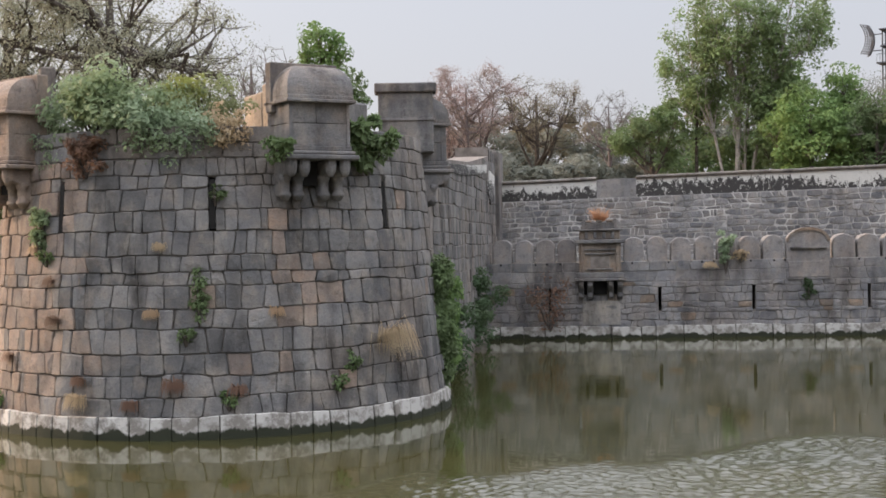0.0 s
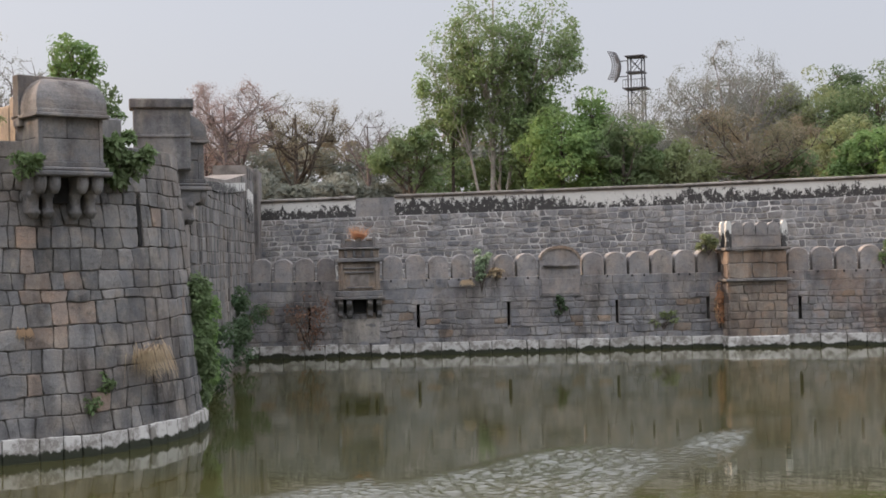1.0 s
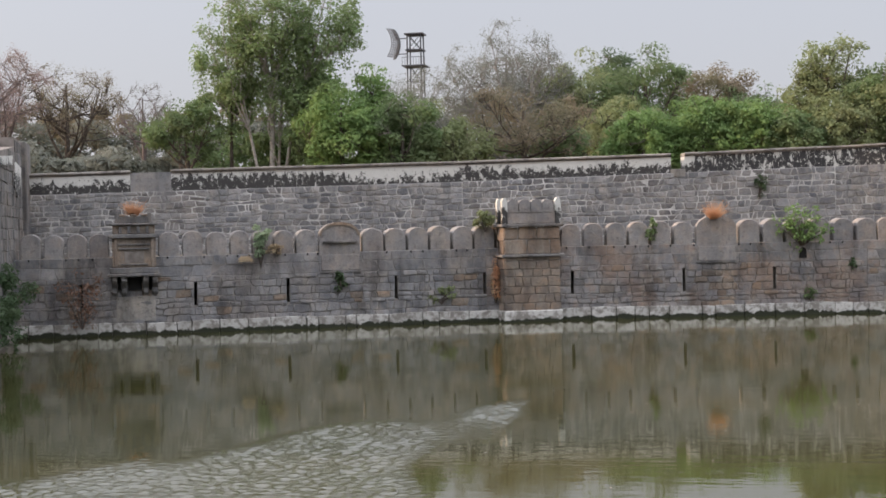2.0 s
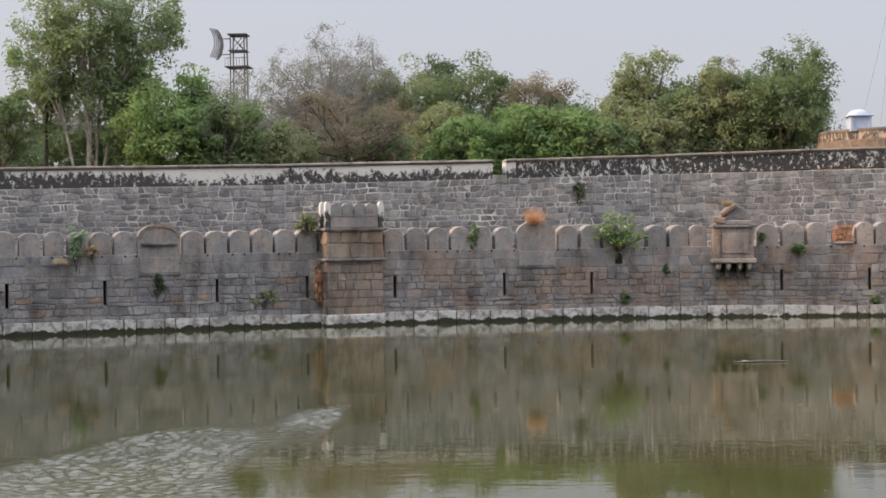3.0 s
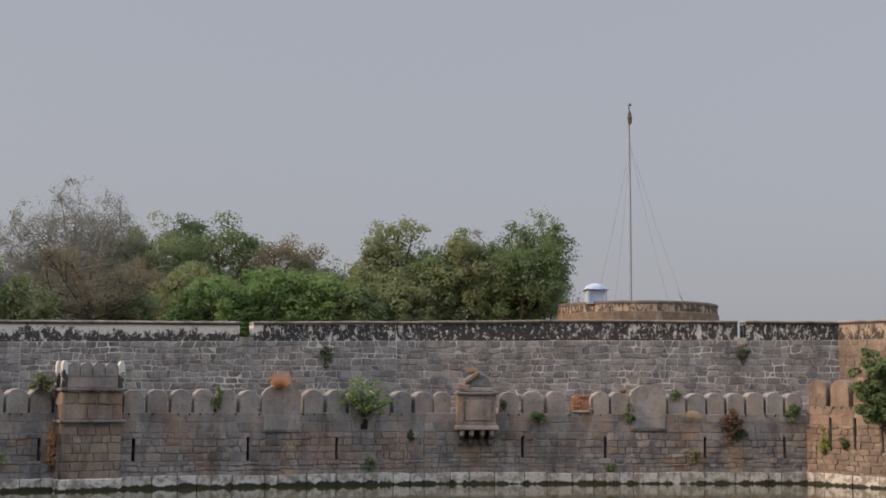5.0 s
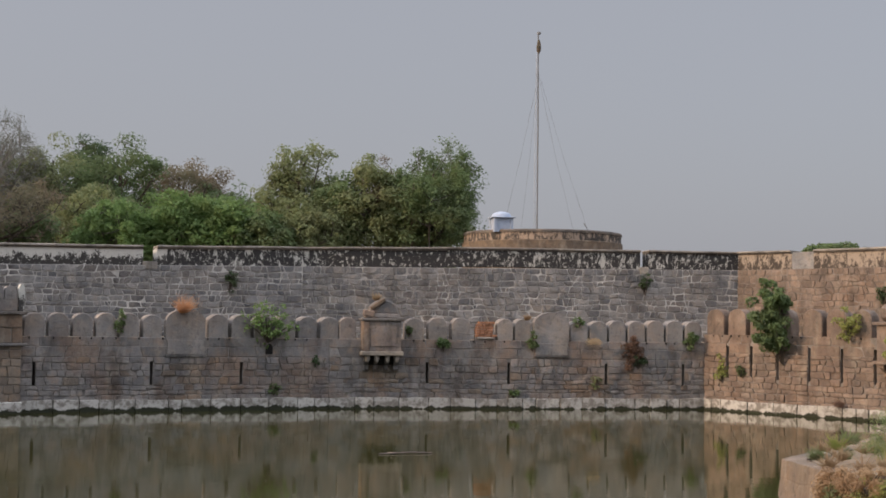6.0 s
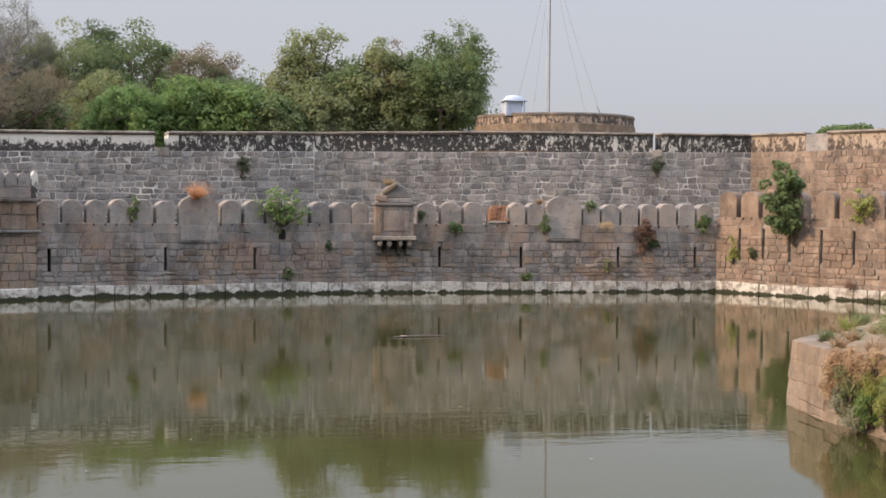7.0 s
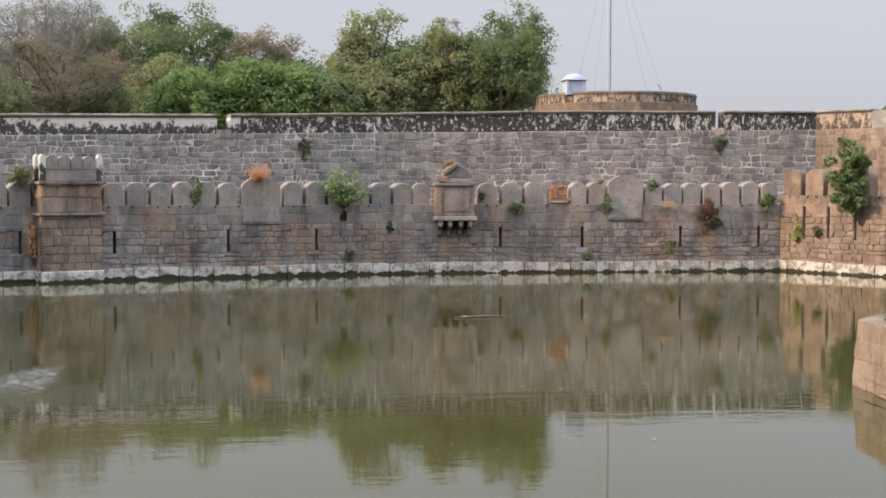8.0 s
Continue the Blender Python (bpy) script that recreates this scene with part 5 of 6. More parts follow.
tree("bare_tree", -39.0, 97.0, 6.3, 14.6, 3.2, 3, 0.7, L_GREY, M_BARK, "low leafless tree with dark twigs", 1800, 0.11, 9, 5, 0.18, 0.06, 105, twigs=4)
tree("small_tree", -33.9, 85.5, 6.3, 14.0, 3.2, 3, 0.72, L_GREEN, M_BARK, "low green tree with crooked dark limbs", 9000, 0.17, 7, 4, 0.2, 0.14, 106)
tree("small_tree", -31.6, 88.0, 6.3, 16.4, 1.8, 2, 0.7, L_EUCA, M_BARK, "slim green tree beside the tall one", 3800, 0.17, 6, 4, 0.14, 0.14, 107)
tree("tall_tree", -28.6, 87.6, 6.3, 26.0, 3.2, 2.8, 0.84, L_EUCA, M_BARK_PALE, "tall open-crowned tree with pale stems and hanging leaves", 11000, 0.24, 14, 5, 0.19, 0.075, 108, 0.2, 0.3, twigs=3)
tree("tall_tree", -28.9, 87.2, 6.3, 22.6, 2.5, 2.4, 0.80, L_EUCA, M_BARK_PALE, "tall pale-stemmed tree leaning west with sparse crown", 6500, 0.24, 12, 5, 0.11, 0.08, 109, 0.2, -2.5, twigs=3)
tree("tall_tree", -28.3, 88.2, 6.3, 23.2, 2.4, 2.4, 0.66, L_EUCA, M_BARK_PALE, "tall pale-stemmed tree leaning east with open crown", 6500, 0.24, 12, 5, 0.11, 0.08, 135, 0.2, 3.6, twigs=3)
tree("tall_tree", -28.5, 88.0, 6.3, 17.5, 2.0, 2.2, 0.86, L_EUCA, M_BARK_PALE, "lower pale-stemmed growth of the tall tree", 5000, 0.19, 10, 5, 0.12, 0.10, 136, 0.2, 0.6, twigs=3)
tree("small_tree", -26.3, 91.3, 6.3, 17.2, 2.6, 2.5, 0.8, L_BRIGHT, M_BARK, "fresh green rounded tree beside the tall one", 9000, 0.18, 7, 4, 0.18, 0.17, 110)
tree("small_tree", -22.6, 92.0, 6.3, 17.0, 1.7, 1.7, 0.7, L_BRIGHT, M_BARK, "slim yellow-green tree behind the parapet", 4200, 0.18, 7, 4, 0.16, 0.17, 111)
tree("small_tree", -23.0, 85.2, 6.3, 14.4, 3.0, 3.0, 0.95, L_BRIGHT, M_BARK, "dense bright green low tree", 17000, 0.18, 8, 4, 0.2, 0.2, 112)
tree("small_tree", -19.2, 86.5, 6.3, 13.6, 2.9, 2.8, 0.95, L_GREEN, M_BARK, "dense green low tree behind the parapet", 15000, 0.18, 8, 4, 0.2, 0.2, 113)
tree("bare_tree", -17.0, 120.8, 6.3, 23.6, 6.6, 6, 0.86, L_GREY, M_BARK_GREY, "large leafless grey tree with fine twigs", 24000, 0.15, 24, 6, 0.26, 0.07, 114, twigs=4)
tree("bare_tree", -24.8, 117.0, 6.3, 20.0, 4.6, 4, 0.85, L_GREY, M_BARK_GREY, "leafless grey tree near the radio tower", 14000, 0.15, 18, 5, 0.2, 0.08, 115, twigs=4)
tree("broad_tree", -21.0, 129.0, 6.3, 18.6, 6.0, 4.0, 0.9, L_GREY, M_BARK_GREY, "hazy grey-green tree behind the bare ones", 12000, 0.2, 9, 4, 0.25, 0.18, 171)
tree("broad_tree", -13.4, 132.0, 6.3, 20.4, 4.6, 4.0, 0.9, L_GREY, M_BARK_GREY, "hazy olive-grey tree in the far wood", 10000, 0.2, 9, 4, 0.25, 0.18, 172)
tree("broad_tree", -28.6, 124.0, 6.3, 15.6, 4.6, 4.0, 0.9, L_GREY, M_BARK_GREY, "hazy grey thicket tree below the radio tower", 9000, 0.2, 9, 4, 0.25, 0.18, 173)
tree("broad_tree", -10.6, 124.6, 6.3, 21.2, 5.2, 5, 0.8, L_OLIVE, M_BARK, "grey-green tree in the far wood", 17000, 0.2, 9, 4, 0.3, 0.18, 116)
tree("broad_tree", -7.6, 131.8, 6.3, 21.9, 3.4, 3.4, 0.7, L_DARK, M_BARK, "dark green dense tree crown rising above the wood", 12000, 0.22, 8, 4, 0.3, 0.2, 117)
tree("broad_tree", -12.0, 93.2, 6.3, 14.6, 5.4, 4.5, 0.85, L_BROWN, M_BARK, "umbrella-shaped brownish tree with dark spreading limbs", 15000, 0.15, 11, 5, 0.24, 0.11, 118)
tree("broad_tree", -15.8, 88.8, 6.3, 12.2, 2.6, 2.4, 0.95, L_OLIVE, M_BARK, "olive green low tree", 11000, 0.16, 7, 4, 0.18, 0.2, 119)
tree("broad_tree", 0.6, 126.0, 6.3, 20.0, 5.4, 5, 0.8, L_BROWN, M_BARK, "brownish rounded tree in the far wood", 18000, 0.18, 9, 4, 0.3, 0.18, 120)
tree("broad_tree", 5.0, 127.0, 6.3, 18.2, 3.8, 4, 0.8, L_BROWN, M_BARK, "brownish tree sloping down the wood's edge", 12000, 0.18, 8, 4, 0.3, 0.18, 121)
tree("broad_tree", -4.6, 121.0, 6.3, 20.2, 4.8, 5, 0.8, L_GREEN, M_BARK, "mid-green tree in the far wood", 14000, 0.22, 8, 4, 0.3, 0.18, 122)
tree("broad_tree", -6.2, 112.0, 6.3, 15.6, 4.2, 4, 0.85, L_OLIVE, M_BARK, "grey-olive tree in the wood", 12000, 0.2, 8, 4, 0.3, 0.18, 123)
tree("small_tree", -3.6, 90.6, 6.3, 12.5, 2.9, 2.8, 0.97, L_BRIGHT, M_BARK, "dense bright green thicket tree", 15000, 0.19, 8, 4, 0.18, 0.2, 124)
tree("small_tree", 0.4, 92.0, 6.3, 13.8, 3.0, 2.8, 0.97, L_BRIGHT, M_BARK, "dense bright green tree hung with creeper", 16000, 0.19, 8, 4, 0.18, 0.2, 125)
tree("small_tree", 3.7, 91.4, 6.3, 13.4, 2.8, 2.6, 0.97, L_BRIGHT, M_BARK, "bright green bushy tree", 14000, 0.19, 8, 4, 0.18, 0.2, 126)
tree("small_tree", 6.3, 90.6, 6.3, 12.0, 2.4, 2.4, 0.97, L_GREEN, M_BARK, "green bushy tree over the parapet", 11000, 0.19, 8, 4, 0.18, 0.2, 127)
tree("open_tree", 9.3, 96.0, 6.3, 18.3, 2.7, 2.4, 0.72, L_OLIVE, M_BARK, "open-crowned tree with leaf clusters at branch ends", 6500, 0.19, 8, 4, 0.2, 0.13, 128)
tree("open_tree", 9.4, 91.5, 6.3, 13.4, 2.6, 2.4, 0.95, L_OLIVE, M_BARK, "olive tree draped in dry creeper", 12000, 0.17, 8, 4, 0.2, 0.19, 129)
tree("open_tree", 13.6, 93.0, 6.3, 16.6, 3.4, 3.0, 0.92, L_OLIVE, M_BARK, "olive and brown creeper-hung tree", 17000, 0.17, 9, 4, 0.22, 0.17, 130)
tree("open_tree", 6.6, 95.0, 6.3, 14.6, 2.6, 2.4, 0.95, L_OLIVE, M_BARK, "olive bushy tree among the thicket", 12000, 0.17, 8, 4, 0.2, 0.19, 151)
tree("open_tree", 11.6, 94.2, 6.3, 15.3, 2.6, 2.4, 0.92, L_GREEN, M_BARK, "green creeper-hung tree in the thicket", 12000, 0.17, 8, 4, 0.2, 0.19, 152)
tree("open_tree", 16.3, 93.0, 6.3, 15.7, 2.7, 2.4, 0.94, L_OLIVE, M_BARK, "olive tree hung with dry creeper strands", 13000, 0.17, 8, 4, 0.2, 0.18, 153)
tree("open_tree", 14.3, 94.0, 6.3, 16.4, 2.4, 2.4, 0.6, L_BROWN, M_BARK_PINK, "tree with dry reddish twigs at the top", 2600, 0.14, 9, 5, 0.18, 0.1, 131)
tree("feathery_tree", 18.2, 92.0, 6.3, 16.7, 3.8, 3.4, 0.94, L_GREEN, M_BARK, "dark green feathery tree with long drooping sprays", 24000, 0.16, 11, 5, 0.22, 0.13, 132, 0.1)
tree("feathery_tree", 18.9, 93.6, 6.3, 17.9, 3.6, 3.4, 0.85, L_GREEN, M_BARK, "feathery tree with long bare sprays over the dark one", 9000, 0.16, 11, 5, 0.18, 0.07, 133)
tree("far_tree", 74.8, 141.4, 6.3, 13.7, 3.9, 4, 0.2, L_GREEN, M_BARK, "distant flat-topped green tree above the side wall", 9000, 0.3, 9, 4, 0.3, 0.22, 134)

tree("small_tree", -25.6, 88.2, 6.3, 16.6, 2.1, 2.0, 0.9, L_EUCA, M_BARK, "fresh yellow-green tree in front of the tall one", 9000, 0.19, 8, 4, 0.15, 0.17, 161)
tree("small_tree", -29.6, 90.0, 6.3, 12.2, 1.8, 1.8, 0.95, L_GREEN, M_BARK, "low green tree at the foot of the tall one", 5000, 0.18, 7, 4, 0.12, 0.17, 162)
tree("broad_tree", 4.6, 122.0, 6.3, 17.6, 3.4, 3.4, 0.85, L_GREEN, M_BARK, "mid-green tree filling the dip of the wood", 9000, 0.2, 8, 4, 0.25, 0.18, 163)

# trees and shrubs on and behind the bastion
tree("gnarled_tree", -42.6, 43.5, 6.0, 19.0, 7.0, 6, 0.85, L_SAGE, M_BARK, "big gnarled half-bare tree with dark crooked limbs", 26000, 0.12, 14, 5, 0.46, 0.075, 141, 0.2, twigs=3)
tree("gnarled_tree", -47.5, 42.0, 6.0, 18.0, 5.5, 5, 0.9, L_SAGE, M_BARK, "olive-leaved old tree behind the bastion", 24000, 0.12, 12, 5, 0.3, 0.1, 142, 0.2, twigs=3)
tree("bare_tree", -49.5, 62.0, 6.2, 17.2, 3.8, 3.5, 0.75, L_GREY, M_BARK_PINK, "bare grey twiggy tree far behind the bastion", 2200, 0.13, 9, 5, 0.22, 0.08, 143)
tree("small_tree", -36.1, 50.4, 6.2, 15.0, 1.25, 1.2, 0.38, L_BRIGHT, M_BARK, "small fresh green tree top behind the bartizan", 2400, 0.17, 6, 4, 0.1, 0.2, 144)
tree("small_tree", -31.2, 45.4, 6.2, 12.0, 0.9, 0.9, 0.4, L_GREEN, M_BARK, "small green sapling behind the bartizan", 900, 0.16, 5, 4, 0.08, 0.2, 145)


def rim(angle, out, z):
    r = BASE_R - BATTER * z + out
    return (BASTION[0] + r * math.cos(radians(angle)), BASTION[1] + r * math.sin(radians(angle)), z)


bush("shrub", rim(-86, -0.4, 8.2), (1.35, 1.0, 1.2), L_SILVER, "grey-green leafy shrub spilling over the bastion rim", 5600, 0.15, 60, 201, "shrub", 0, 10, None, "", 0.42)
bush("shrub", rim(-72, -0.3, 7.7), (1.35, 0.9, 0.95), L_SILVER, "grey-green shrub with pale tips on the rim", 3800, 0.13, 50, 202, "shrub", 0, 10, None, "", 0.42)
bush("shrub", rim(-60, -0.1, 7.25), (1.2, 0.7, 0.75), L_SILVER, "pale trailing shrub on the bastion rim", 2400, 0.11, 40, 203, "shrub", 0.1, 8, None, "", 0.42)
bush("shrub", rim(-72, -1.8, 8.0), (1.9, 1.0, 0.6), L_OLIVE, "olive shrub behind the bastion rim", 4000, 0.1, 56, 204, "shrub", 0, 8, None, "", 0.42)
bush("shrub", rim(-53, -1.6, 8.2), (1.3, 0.7, 0.7), L_OLIVE, "thin olive brush behind the rim", 3500, 0.09, 36, 218, "shrub", 0, 8, None, "", 0.4)
bush("shrub", rim(-62, -1.5, 8.5), (0.55, 0.5, 0.55), L_YELLOW, "yellow-green sapling on the bastion", 1500, 0.1, 18, 205, "shrub", 0, 6, None, "", 0.4)
bush("shrub", rim(-98, -0.2, 7.2), (0.55, 0.4, 0.9), L_SILVER, "leggy grey-green creeper beside the bartizan", 2200, 0.09, 22, 206, "shrub", 0.2, 8, None, "", 0.4)
bush("shrub", rim(-136, -0.4, 4.5), (0.8, 0.8, 3.0), L_GREEN, "green creeper on the bastion's west side", 5000, 0.13, 46, 219, "shrub", 0.3)
bush("dry_shrub", rim(-83, 0.15, 6.9), (0.55, 0.35, 0.6), L_RUST, "rust-brown dead shrub hanging from the rim", 2600, 0.09, 26, 207, "shrub", 0.3)
bush("dry_shrub", rim(-49, 0.0, 7.45), (0.85, 0.4, 0.65), L_STRAW, "dry straw-coloured weeds below the buff block", 1500, 0.1, 40, 208, "shrub")
bush("fig_bush", rim(-12, 0.3, 7.1), (0.75, 0.6, 0.8), L_GREEN, "glossy dark green fig bush growing from the wall", 2300, 0.2, 24, 209, "bush")
bush("fig_bush", rim(-37, 0.95, 6.9), (0.55, 0.3, 0.3), L_GREEN, "small dark green plant on the bartizan ledge", 800, 0.13, 14, 210, "bush")
bush("creeper", rim(-97, 0.15, 5.2), (0.22, 0.2, 0.75), L_SILVER, "green creeper hanging down the bastion face", 900, 0.12, 18, 211, "creeper", 0.5)
bush("creeper", rim(-55, 0.1, 3.5), (0.14, 0.14, 0.85), L_GREEN, "thin green creeper in a vertical joint", 420, 0.12, 16, 212, "creeper", 0.5)
bush("ivy", rim(26, 0.1, 2.6), (0.28, 0.28, 2.0), L_GREEN, "dark ivy curtain down the bastion's edge", 7000, 0.15, 60, 213, "ivy", 0.3)
bush("ivy", rim(33, 0.2, 2.2), (0.32, 0.3, 1.8), L_BRIGHT, "green ivy hanging to the water", 5000, 0.15, 50, 214, "ivy", 0.3)
bush("thicket", (-28.6, 50.0, 2.0), (1.9, 1.6, 2.0), L_DARK, "dark thicket in the corner of the moat walls", 9000, 0.17, 60, 215, "bush")
bush("thicket", (-27.0, 55.2, 1.8), (1.3, 0.8, 1.4), L_RUST, "thin brownish brush against the corner wall", 700, 0.14, 40, 216, "bush")
bush("thicket", (-24.6, 42.0, 1.6), (1.4, 1.6, 1.6), L_DARK, "dark bush behind the bastion at the water", 5000, 0.17, 40, 217, "bush")

for k, (a, z, s, mat, word) in enumerate(((-83, 0.95, 0.5, L_STRAW, "straw"), (-60.5, 1.3, 0.42, L_RUST, "rust-brown"), (-47, 1.15, 0.35, L_RUST, "rust-brown"), (-9, 2.2, 1.0, L_STRAW, "straw-coloured"),
                                          (-91, 2.85, 0.35, L_RUST, "rust-brown"), (-93, 3.8, 0.3, L_RUST, "rust-brown"), (-70, 0.85, 0.35, L_RUST, "brown"), (-108, 1.9, 0.35, L_RUST, "rust-brown"),
                                          (-83, 1.4, 0.3, L_RUST, "brown"), (-66, 3.0, 0.3, L_STRAW, "dry"), (-38, 3.0, 0.3, L_STRAW, "dry"), (-64, 4.6, 0.25, L_STRAW, "dry"), (-100, 4.6, 0.25, L_STRAW, "dry"))):
    way = (math.cos(radians(a)), math.sin(radians(a)), 0)
    tuft("dry_tuft", rim(a, -0.02, z), way, s * 1.5, int(160 * (0.5 + s)), mat, "%s dry tuft in a joint of the bastion" % word, 300 + k, 0.75, 0.45)
for k, (a, z) in enumerate(((-58, 2.45), (-20, 1.65), (-24, 1.2), (-51, 5.8), (-95, 4.4), (-49, 0.9), (-112, 0.8))):
    bush("wall_weed", rim(a, 0.08, z), (0.28, 0.15, 0.24), L_GREEN, "small green weed rooted in the bastion wall", 260, 0.1, 9, 330 + k, "weed")


def on_wall(i, u, z, out=0.1, back=0.0):
    p = FRAMES[i] @ Vector((u, back - out, z))
    return (p.x, p.y, p.z)


# weeds and dry grass on the low walls
bush("wall_sapling", on_wall(0, 11.9, 4.1, 0.3), (0.4, 0.3, 1.2), L_SILVER, "slim pale green sapling growing from the low wall", 1100, 0.13, 22, 401, "sapling", 0, 7, None, "", 0.2)
bush("wall_sapling", on_wall(1, 15.3, 4.3, 0.4), (1.7, 0.5, 1.2), L_BRIGHT, "spreading green sapling over the drain mouth", 1050, 0.16, 70, 402, "sapling", 0.0, 30, None, "", 0.13, 0.5, on_wall(1, 15.4, 3.3, 0.05))
bush("wall_tree", on_wall(3, 4.65, 4.85, 0.7), (1.15, 1.0, 2.1), L_GREEN, "dense green young tree rooted in the sunlit wall", 6500, 0.19, 60, 403, "tree", 0.0, 14, None, "", 0.2, 0.5, on_wall(3, 4.9, 2.5, 0.05))
bush("wall_sapling", on_wall(3, 8.7, 4.6, 0.4), (0.9, 0.5, 0.8), L_YELLOW, "thin yellow-green sapling on the sunlit wall", 900, 0.15, 20, 404, "sapling")
bush("wall_sapling", on_wall(3, 11.6, 3.4, 0.9), (0.8, 0.5, 0.7), L_YELLOW, "yellow-green weeds on the box bartizan", 900, 0.15, 20, 405, "sapling")
bush("grey_tuft", on_wall(0, 22.7, 4.9, 0.3), (0.55, 0.4, 0.55), L_OLIVE, "grey-olive dry brush beside the buttress", 1500, 0.12, 20, 406, "shrub")
for k, (i, u, z, rx, rz, mat, n, word) in enumerate((
        (0, 15.6, 2.2, 0.4, 0.5, L_DARK, 700, "dark green"), (1, 8.1, 4.3, 0.3, 0.55, L_GREEN, 420, "green"), (2, 5.9, 3.3, 0.4, 0.35, L_GREEN, 480, "green"), (2, 10.6, 3.6, 0.3, 0.6, L_GREEN, 520, "green"),
        (2, 16.4, 2.5, 0.5, 0.35, L_DARK, 380, "dark"), (2, 9.6, 0.8, 0.35, 0.3, L_GREEN, 260, "green"), (1, 15.7, 1.1, 0.35, 0.4, L_GREEN, 260, "green"), (2, 19.3, 3.7, 0.5, 0.6, L_GREEN, 620, "green"),
        (2, 14.0, 1.4, 0.35, 0.4, L_OLIVE, 260, "olive"), (0, 23.2, 1.8, 0.3, 0.9, L_STRAW, 300, "straw"), (1, 19.6, 0.8, 0.3, 0.25, L_GREEN, 200, "green"), (3, 1.2, 2.4, 0.4, 0.9, L_YELLOW, 500, "yellow-green"),
        (3, 2.4, 2.2, 0.3, 0.4, L_GREEN, 240, "green"), (0, 20.5, 1.4, 0.7, 0.5, L_OLIVE, 420, "olive"), (0, 12.6, 3.7, 0.5, 0.3, L_STRAW, 300, "straw"), (2, 13.1, 4.6, 0.3, 0.3, L_GREEN, 200, "green"),
        (2, 4.1, 4.0, 0.25, 0.25, L_GREEN, 160, "green"), (1, 17.9, 2.4, 0.2, 0.2, L_DARK, 120, "dark"))):
    bush("wall_weed", on_wall(i, u, z, 0.12), (rx, 0.22, rz), mat, "%s weed growing from the low wall" % word, n, 0.13, 14, 420 + k, "weed")
bush("dry_creeper", on_wall(0, 23.2, 2.1, 0.35), (0.13, 0.2, 1.25), L_ORANGE, "orange dry creeper hanging beside the buttress", 700, 0.12, 26, 451, "creeper", 0.6)
bush("dry_creeper", on_wall(2, 16.1, 2.95, 0.15), (0.5, 0.22, 0.95), L_RUST, "rust-brown dead creeper on the low wall", 1700, 0.12, 22, 450, "creeper", 0.4)
for k, (i, u, z, s, mat, out, word) in enumerate(((1, 11.1, 4.7, 1.15, L_ORANGE, 0.0, "orange"), (0, 6.2, 5.4, 0.9, L_ORANGE, 0.0, "reddish dry"), 
                                                  (2, 13.9, 3.5, 0.7, L_STRAW, 0.1, "straw-coloured"), (0, 11.2, 3.3, 0.5, L_STRAW, 0.1, "straw-coloured"), (2, 2.3, 5.5, 0.5, L_STRAW, 0.5, "straw-coloured"),
                                                  (2, 10.3, 4.6, 0.4, L_STRAW, 0.1, "dry"), (3, 8.2, 0.7, 0.5, L_RUST, 0.1, "rust-brown"))):
    p = Vector(on_wall(i, u, z, out))
    n = FRAMES[i].to_3x3() @ Vector((0, -1, 0))
    tuft("dry_grass", p, n, s * 1.1, 260, mat, "%s grass tuft on the low wall" % word, 460 + k, 0.15 if z > 4.5 else 0.6, 0.6)
for k, (i, u, z) in enumerate(((1, 15.3, 6.6), (2, 19.3, 6.9), (3, 9.5, 6.4))):
    p = UPPER_FRAMES[i] @ Vector((u, -0.1, z))
    bush("wall_weed", p, (0.4, 0.25, 0.7), L_DARK, "dark weed hanging below the parapet", 420, 0.13, 14, 480 + k, "weed")


def undergrowth():
    """Low scrub that closes the view under the crowns."""
    rng = np.random.default_rng(55)
    for name, y0, mat, zs, x0, x1, n, label in (("scrub", 84.0, L_GREY, 10.2, -48, -36, 12000, "brownish low scrub behind the inner wall"), ("scrub", 96.0, L_GREEN, 11.2, -36, 8, 42000, "green low scrub filling under the trees"),
                                                ("scrub", 134.0, L_OLIVE, 17.2, -30, 4, 42000, "olive far wood under the tall crowns"), ("scrub", 98.0, L_OLIVE, 13.2, 5, 22, 26000, "dark scrub under the creeper-hung trees"),
                                                ("scrub", 108.0, L_BROWN, 15.6, -62, -36, 30000, "brown dry scrub under the bare trees"),
                                                ("scrub", 101.0, L_GREY, 13.6, -62, -24, 38000, "grey-brown thicket filling behind the inner wall")):
        k = int((x1 - x0) * 3.2)
        n = int(n * 1.2)
        cs = np.stack([rng.uniform(x0, x1, k), rng.uniform(y0 - 2.5, y0 + 2.5, k), rng.uniform(6.5, zs, k)], 1)
        pts = clump_points(rng, cs, rng.uniform(0.7, 1.7, k), n)
        ob = new(name, leaf_mesh(name, pts, 0.32, mat, rng))
        tagged(ob, label, "scrub", "", "stuff")


undergrowth()


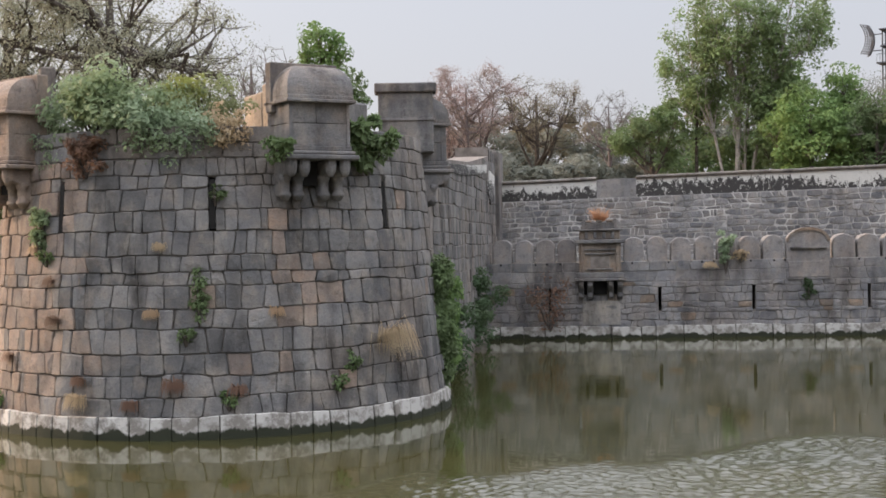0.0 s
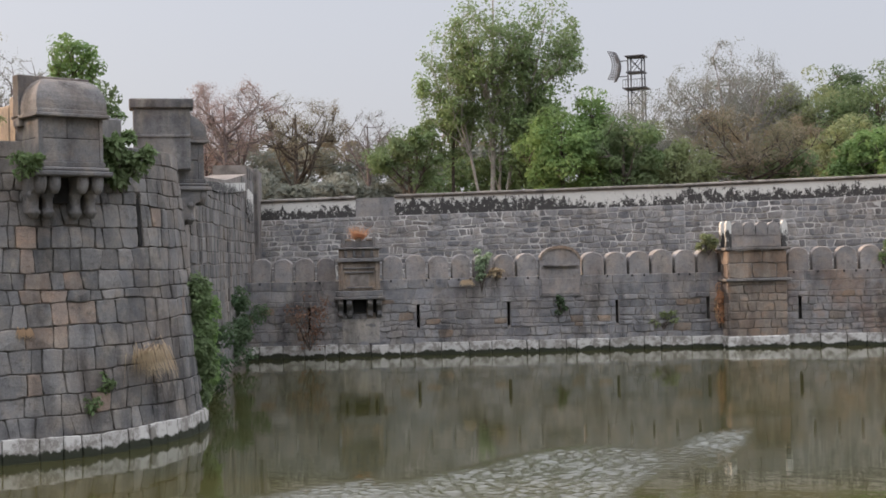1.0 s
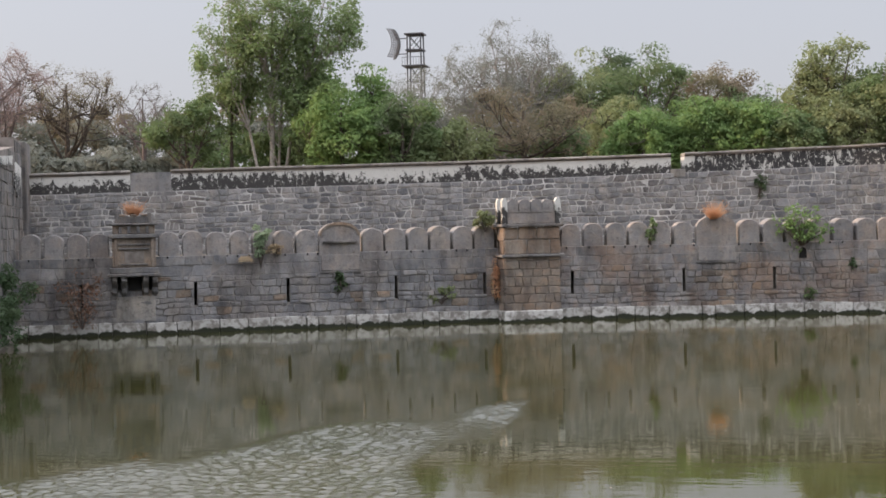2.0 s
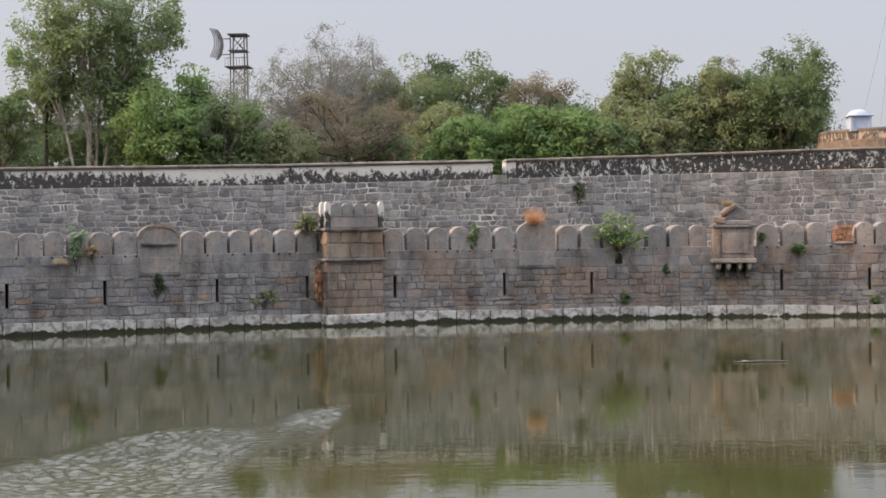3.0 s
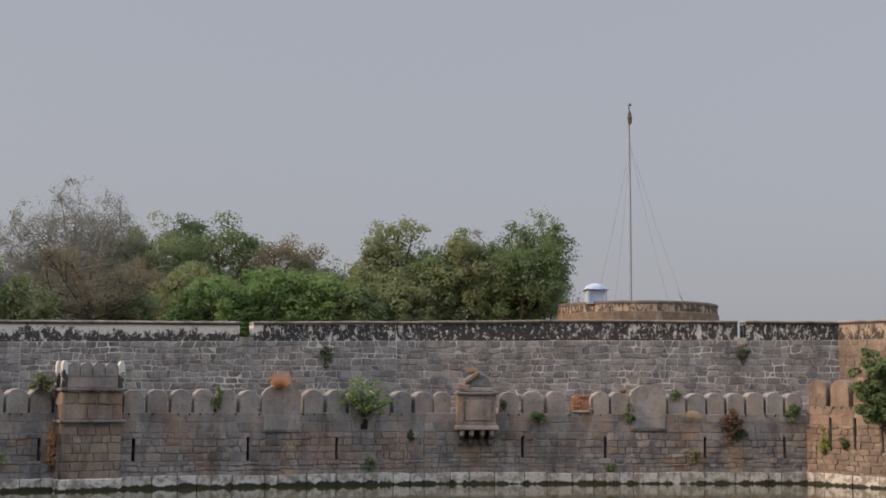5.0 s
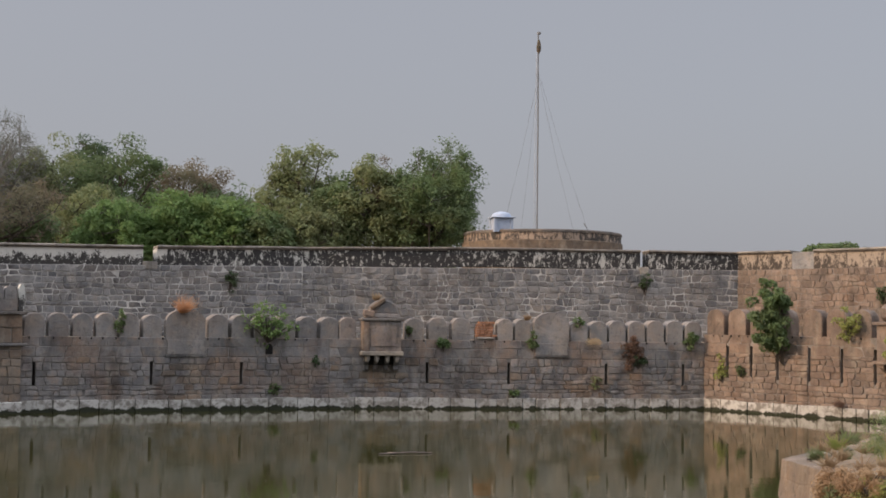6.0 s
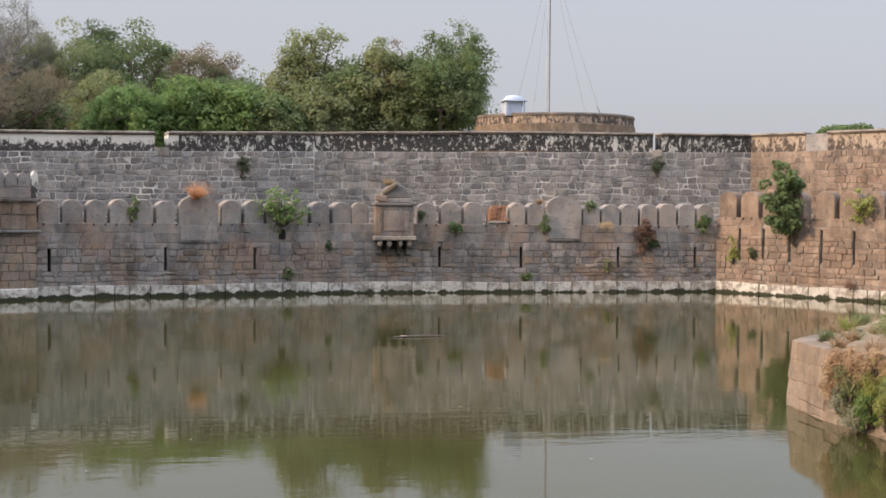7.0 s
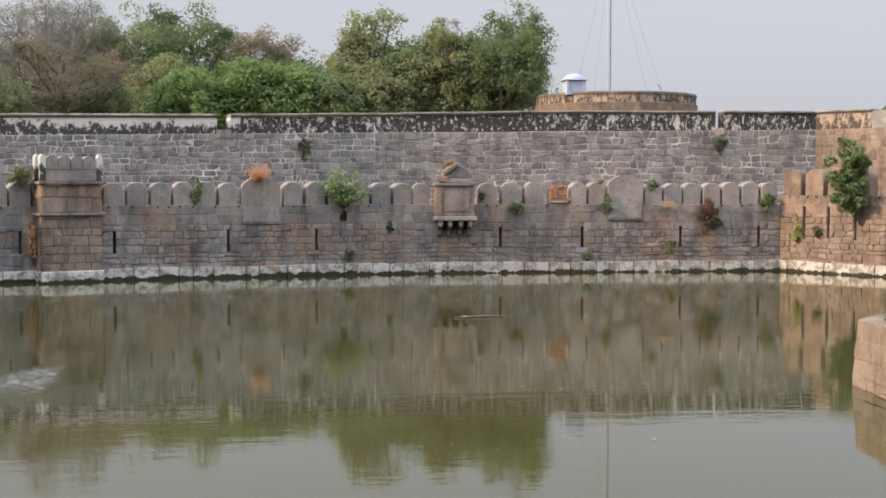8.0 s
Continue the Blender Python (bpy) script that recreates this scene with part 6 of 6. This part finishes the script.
# ---- the near bank on the east side ----
def near_bank():
    rnd = random.Random(91)
    pts = [(13.85, 28.4, 1.35), (16.0, 30.6, 1.5), (19.2, 33.4, 1.6), (30.0, 40.5, 1.8), (70.0, 42.0, 2.2), (70.0, -60.0, 2.9), (-300.0, -60.0, 2.9), (-300.0, -4.0, 2.9), (6.0, 2.0, 2.85), (12.5, 12.0, 2.4), (13.9, 20.0, 1.75), (13.7, 24.0, 1.5), (13.6, 26.2, 1.4)]
    verts = list(pts) + [(x, y, -1.6) for x, y, z in pts] + [(16.5, 27.0, 1.75), (22.0, 30.0, 2.1)]
    n = len(pts)
    faces = [(i, (i + 1) % n, n + (i + 1) % n, n + i) for i in range(n)]
    c1, c2 = 2 * n, 2 * n + 1
    faces += [(0, 1, c1), (1, 2, c1), (2, c2, c1), (2, 3, c2), (3, 4, c2), (4, 5, c2), (5, 8, 9), (5, 9, 10), (5, 10, c1, c2), (10, 11, c1), (11, 12, c1), (12, 0, c1), (5, 6, 7, 8)]
    ob = new("bank", mesh_from("bank", verts, faces, M_EARTH))
    tagged(ob, "earth bank of the moat with worn masonry edge", "bank", "", "structure")
    wall = thing("bank_wall", Matrix(), "worn buff masonry facing of the near bank", "wall", "", "structure")
    line = [Vector(p) for p in ((13.9, 18.0), (13.65, 24.0), (13.55, 26.2), (13.8, 28.45), (16.0, 30.7), (19.2, 33.5))]
    for a, b in zip(line, line[1:]):
        m = wall_frame((b.x, b.y), (a.x, a.y))
        top = 1.48 if a.y > 23 else 1.75
        set_stones(fitted(rnd, 0.0, (b - a).length, beds_between(rnd, -0.5, top, 0.36, 0.09, a.y, 0.35), 0.66, -0.02, 0.5, 0.05, (), 0.2, 0.1, 0.03, 0.02, (0.5, 1.7)), lambda u, o, z, m=m: tuple(m @ Vector((u, z * 0.1 - o - 0.16, z))), M_BANK, M_BANK_R, wall)
    for k, (x, y, z, rx, rz, mat, cnt, label) in enumerate((
            (13.9, 24.2, 0.9, 0.8, 0.75, L_YELLOW, 4200, "green weeds trailing over the bank masonry"), (13.7, 22.8, 1.1, 1.0, 1.0, L_SILVER, 6000, "fresh green weeds on the bank edge"),
            (13.8, 25.2, 1.3, 0.55, 0.45, L_STRAW, 2200, "straw-coloured dry weeds on the bank masonry"), (15.8, 26.6, 1.9, 1.0, 0.45, L_OLIVE, 3000, "olive weeds on the bank"), (17.3, 28.6, 2.2, 1.2, 0.6, L_GREEN, 3600, "green grassy clump on the bank"),
            (16.2, 24.2, 2.0, 1.0, 0.6, L_BRIGHT, 3200, "leafy green clump on the near bank"), (19.0, 31.6, 2.1, 1.2, 0.5, L_OLIVE, 2600, "olive brush on the bank"), (13.8, 20.9, 1.2, 1.0, 1.1, L_GREEN, 5000, "green brush over the bank edge"))):
        bush("bank_weed", (x, y, z), (rx, 0.7, rz), mat, label, cnt, 0.075, 44, 500 + k, "weed", 0.2, 6, None, "", 0.3, 0.3)
    for k, (y, z, rx, rz, mat) in enumerate(((24.9, 1.0, 0.5, 0.5, L_OLIVE), (24.2, 0.6, 0.6, 0.45, L_BRIGHT), (23.5, 1.0, 0.7, 0.8, L_YELLOW), (22.8, 0.5, 0.8, 0.5, L_YELLOW), (25.3, 1.35, 0.4, 0.3, L_STRAW), (23.9, 1.5, 0.7, 0.4, L_STRAW), (25.1, 0.55, 0.4, 0.4, L_SAGE), (24.6, 0.3, 0.5, 0.3, L_SAGE), (25.6, 0.9, 0.3, 0.5, L_STRAW), (24.7, 1.25, 0.5, 0.4, L_STRAW))):
        bush("bank_creeper", (13.3, y, z), (0.25, rx, rz), mat, "half-dry creeper hanging on the bank masonry", 2400, 0.07, 40, 580 + k, "creeper", 0.4, 7, None, "", 0.35, 0.35)
    rnd = random.Random(92)
    for k in range(44):
        x, y = rnd.uniform(14.2, 19.5), rnd.uniform(24.5, 31.5)
        if y - x > 13.6:
            continue
        tuft("bank_grass", (x, y, 1.55 + (x - 14) * 0.08), (-0.4, -1, 0), rnd.uniform(0.35, 0.6), 90, rnd.choice((L_STRAW, L_OLIVE, L_STRAW, L_YELLOW)), "tuft of half-dry grass on the bank", 540 + k, 0.1, 0.7)
    for k, (x, y, mat) in enumerate(((14.3, 27.9, L_OLIVE), (15.0, 28.9, L_STRAW), (15.6, 29.4, L_STRAW), (13.9, 26.6, L_STRAW), (14.2, 25.6, L_STRAW), (16.4, 30.2, L_OLIVE), (16.0, 28.4, L_YELLOW), (17.0, 29.6, L_YELLOW))):
        tuft("bank_grass", (x, y, 1.48 + (x - 14) * 0.06), (-0.4, -1, 0), 0.5, 130, mat, "tuft of half-dry grass at the bank edge", 600 + k, 0.15, 0.8)
    for k, (x, y) in enumerate(((15.2, 29.0), (15.9, 29.5), (14.7, 28.2))):
        ob = thing("loose_stone", Matrix.Translation((x, y, 1.58)), "loose pale stone lying on the bank", "stone")
        bm = bmesh.new()
        bmesh.ops.create_icosphere(bm, subdivisions=2, radius=0.13)
        for v in bm.verts:
            v.co *= 1 + 0.3 * noise.noise(v.co * 4 + Vector((k * 3, 0, 0)))
            v.co.z *= 0.6
        part("stone_body", bm, M_COPING, ob)


near_bank()


# ---- specks that float on the moat ----
def flotsam():
    rnd = random.Random(12)
    verts, faces = [], []
    for k in range(260):
        x, y = rnd.uniform(-12, 22), rnd.uniform(22, 62)
        r, a, s = rnd.uniform(0.008, 0.026), rnd.uniform(0, 6.28), rnd.uniform(1.0, 3.0)
        n = len(verts)
        for i in range(6):
            t = i * math.pi / 3
            p, q = r * s * math.cos(t), r * math.sin(t)
            verts.append((x + p * math.cos(a) - q * math.sin(a), y + p * math.sin(a) + q * math.cos(a), 0.012))
        verts.append((x, y, 0.022))
        faces += [(n + i, n + (i + 1) % 6, n + 6) for i in range(6)]
    ob = new("flotsam", mesh_from("flotsam", verts, faces, M_COPING))
    tagged(ob, "scattered pale leaves floating on the moat", "debris", "", "stuff")
    stick = thing("driftwood", Matrix.Translation((7.9, 44.85, 0.02)) @ Matrix.Rotation(0.15, 4, "Z"), "pale stick floating on the moat water", "stick")
    tube("branch", [(-0.9, 0, 0), (0.2, 0.05, 0.03), (1.0, -0.05, 0.0)], 0.025, M_BARK_PINK, stick)
    tube("twig", [(-0.2, 0, 0.02), (-0.5, 0.3, 0.02)], 0.015, M_BARK_PALE, stick, 4)


flotsam()
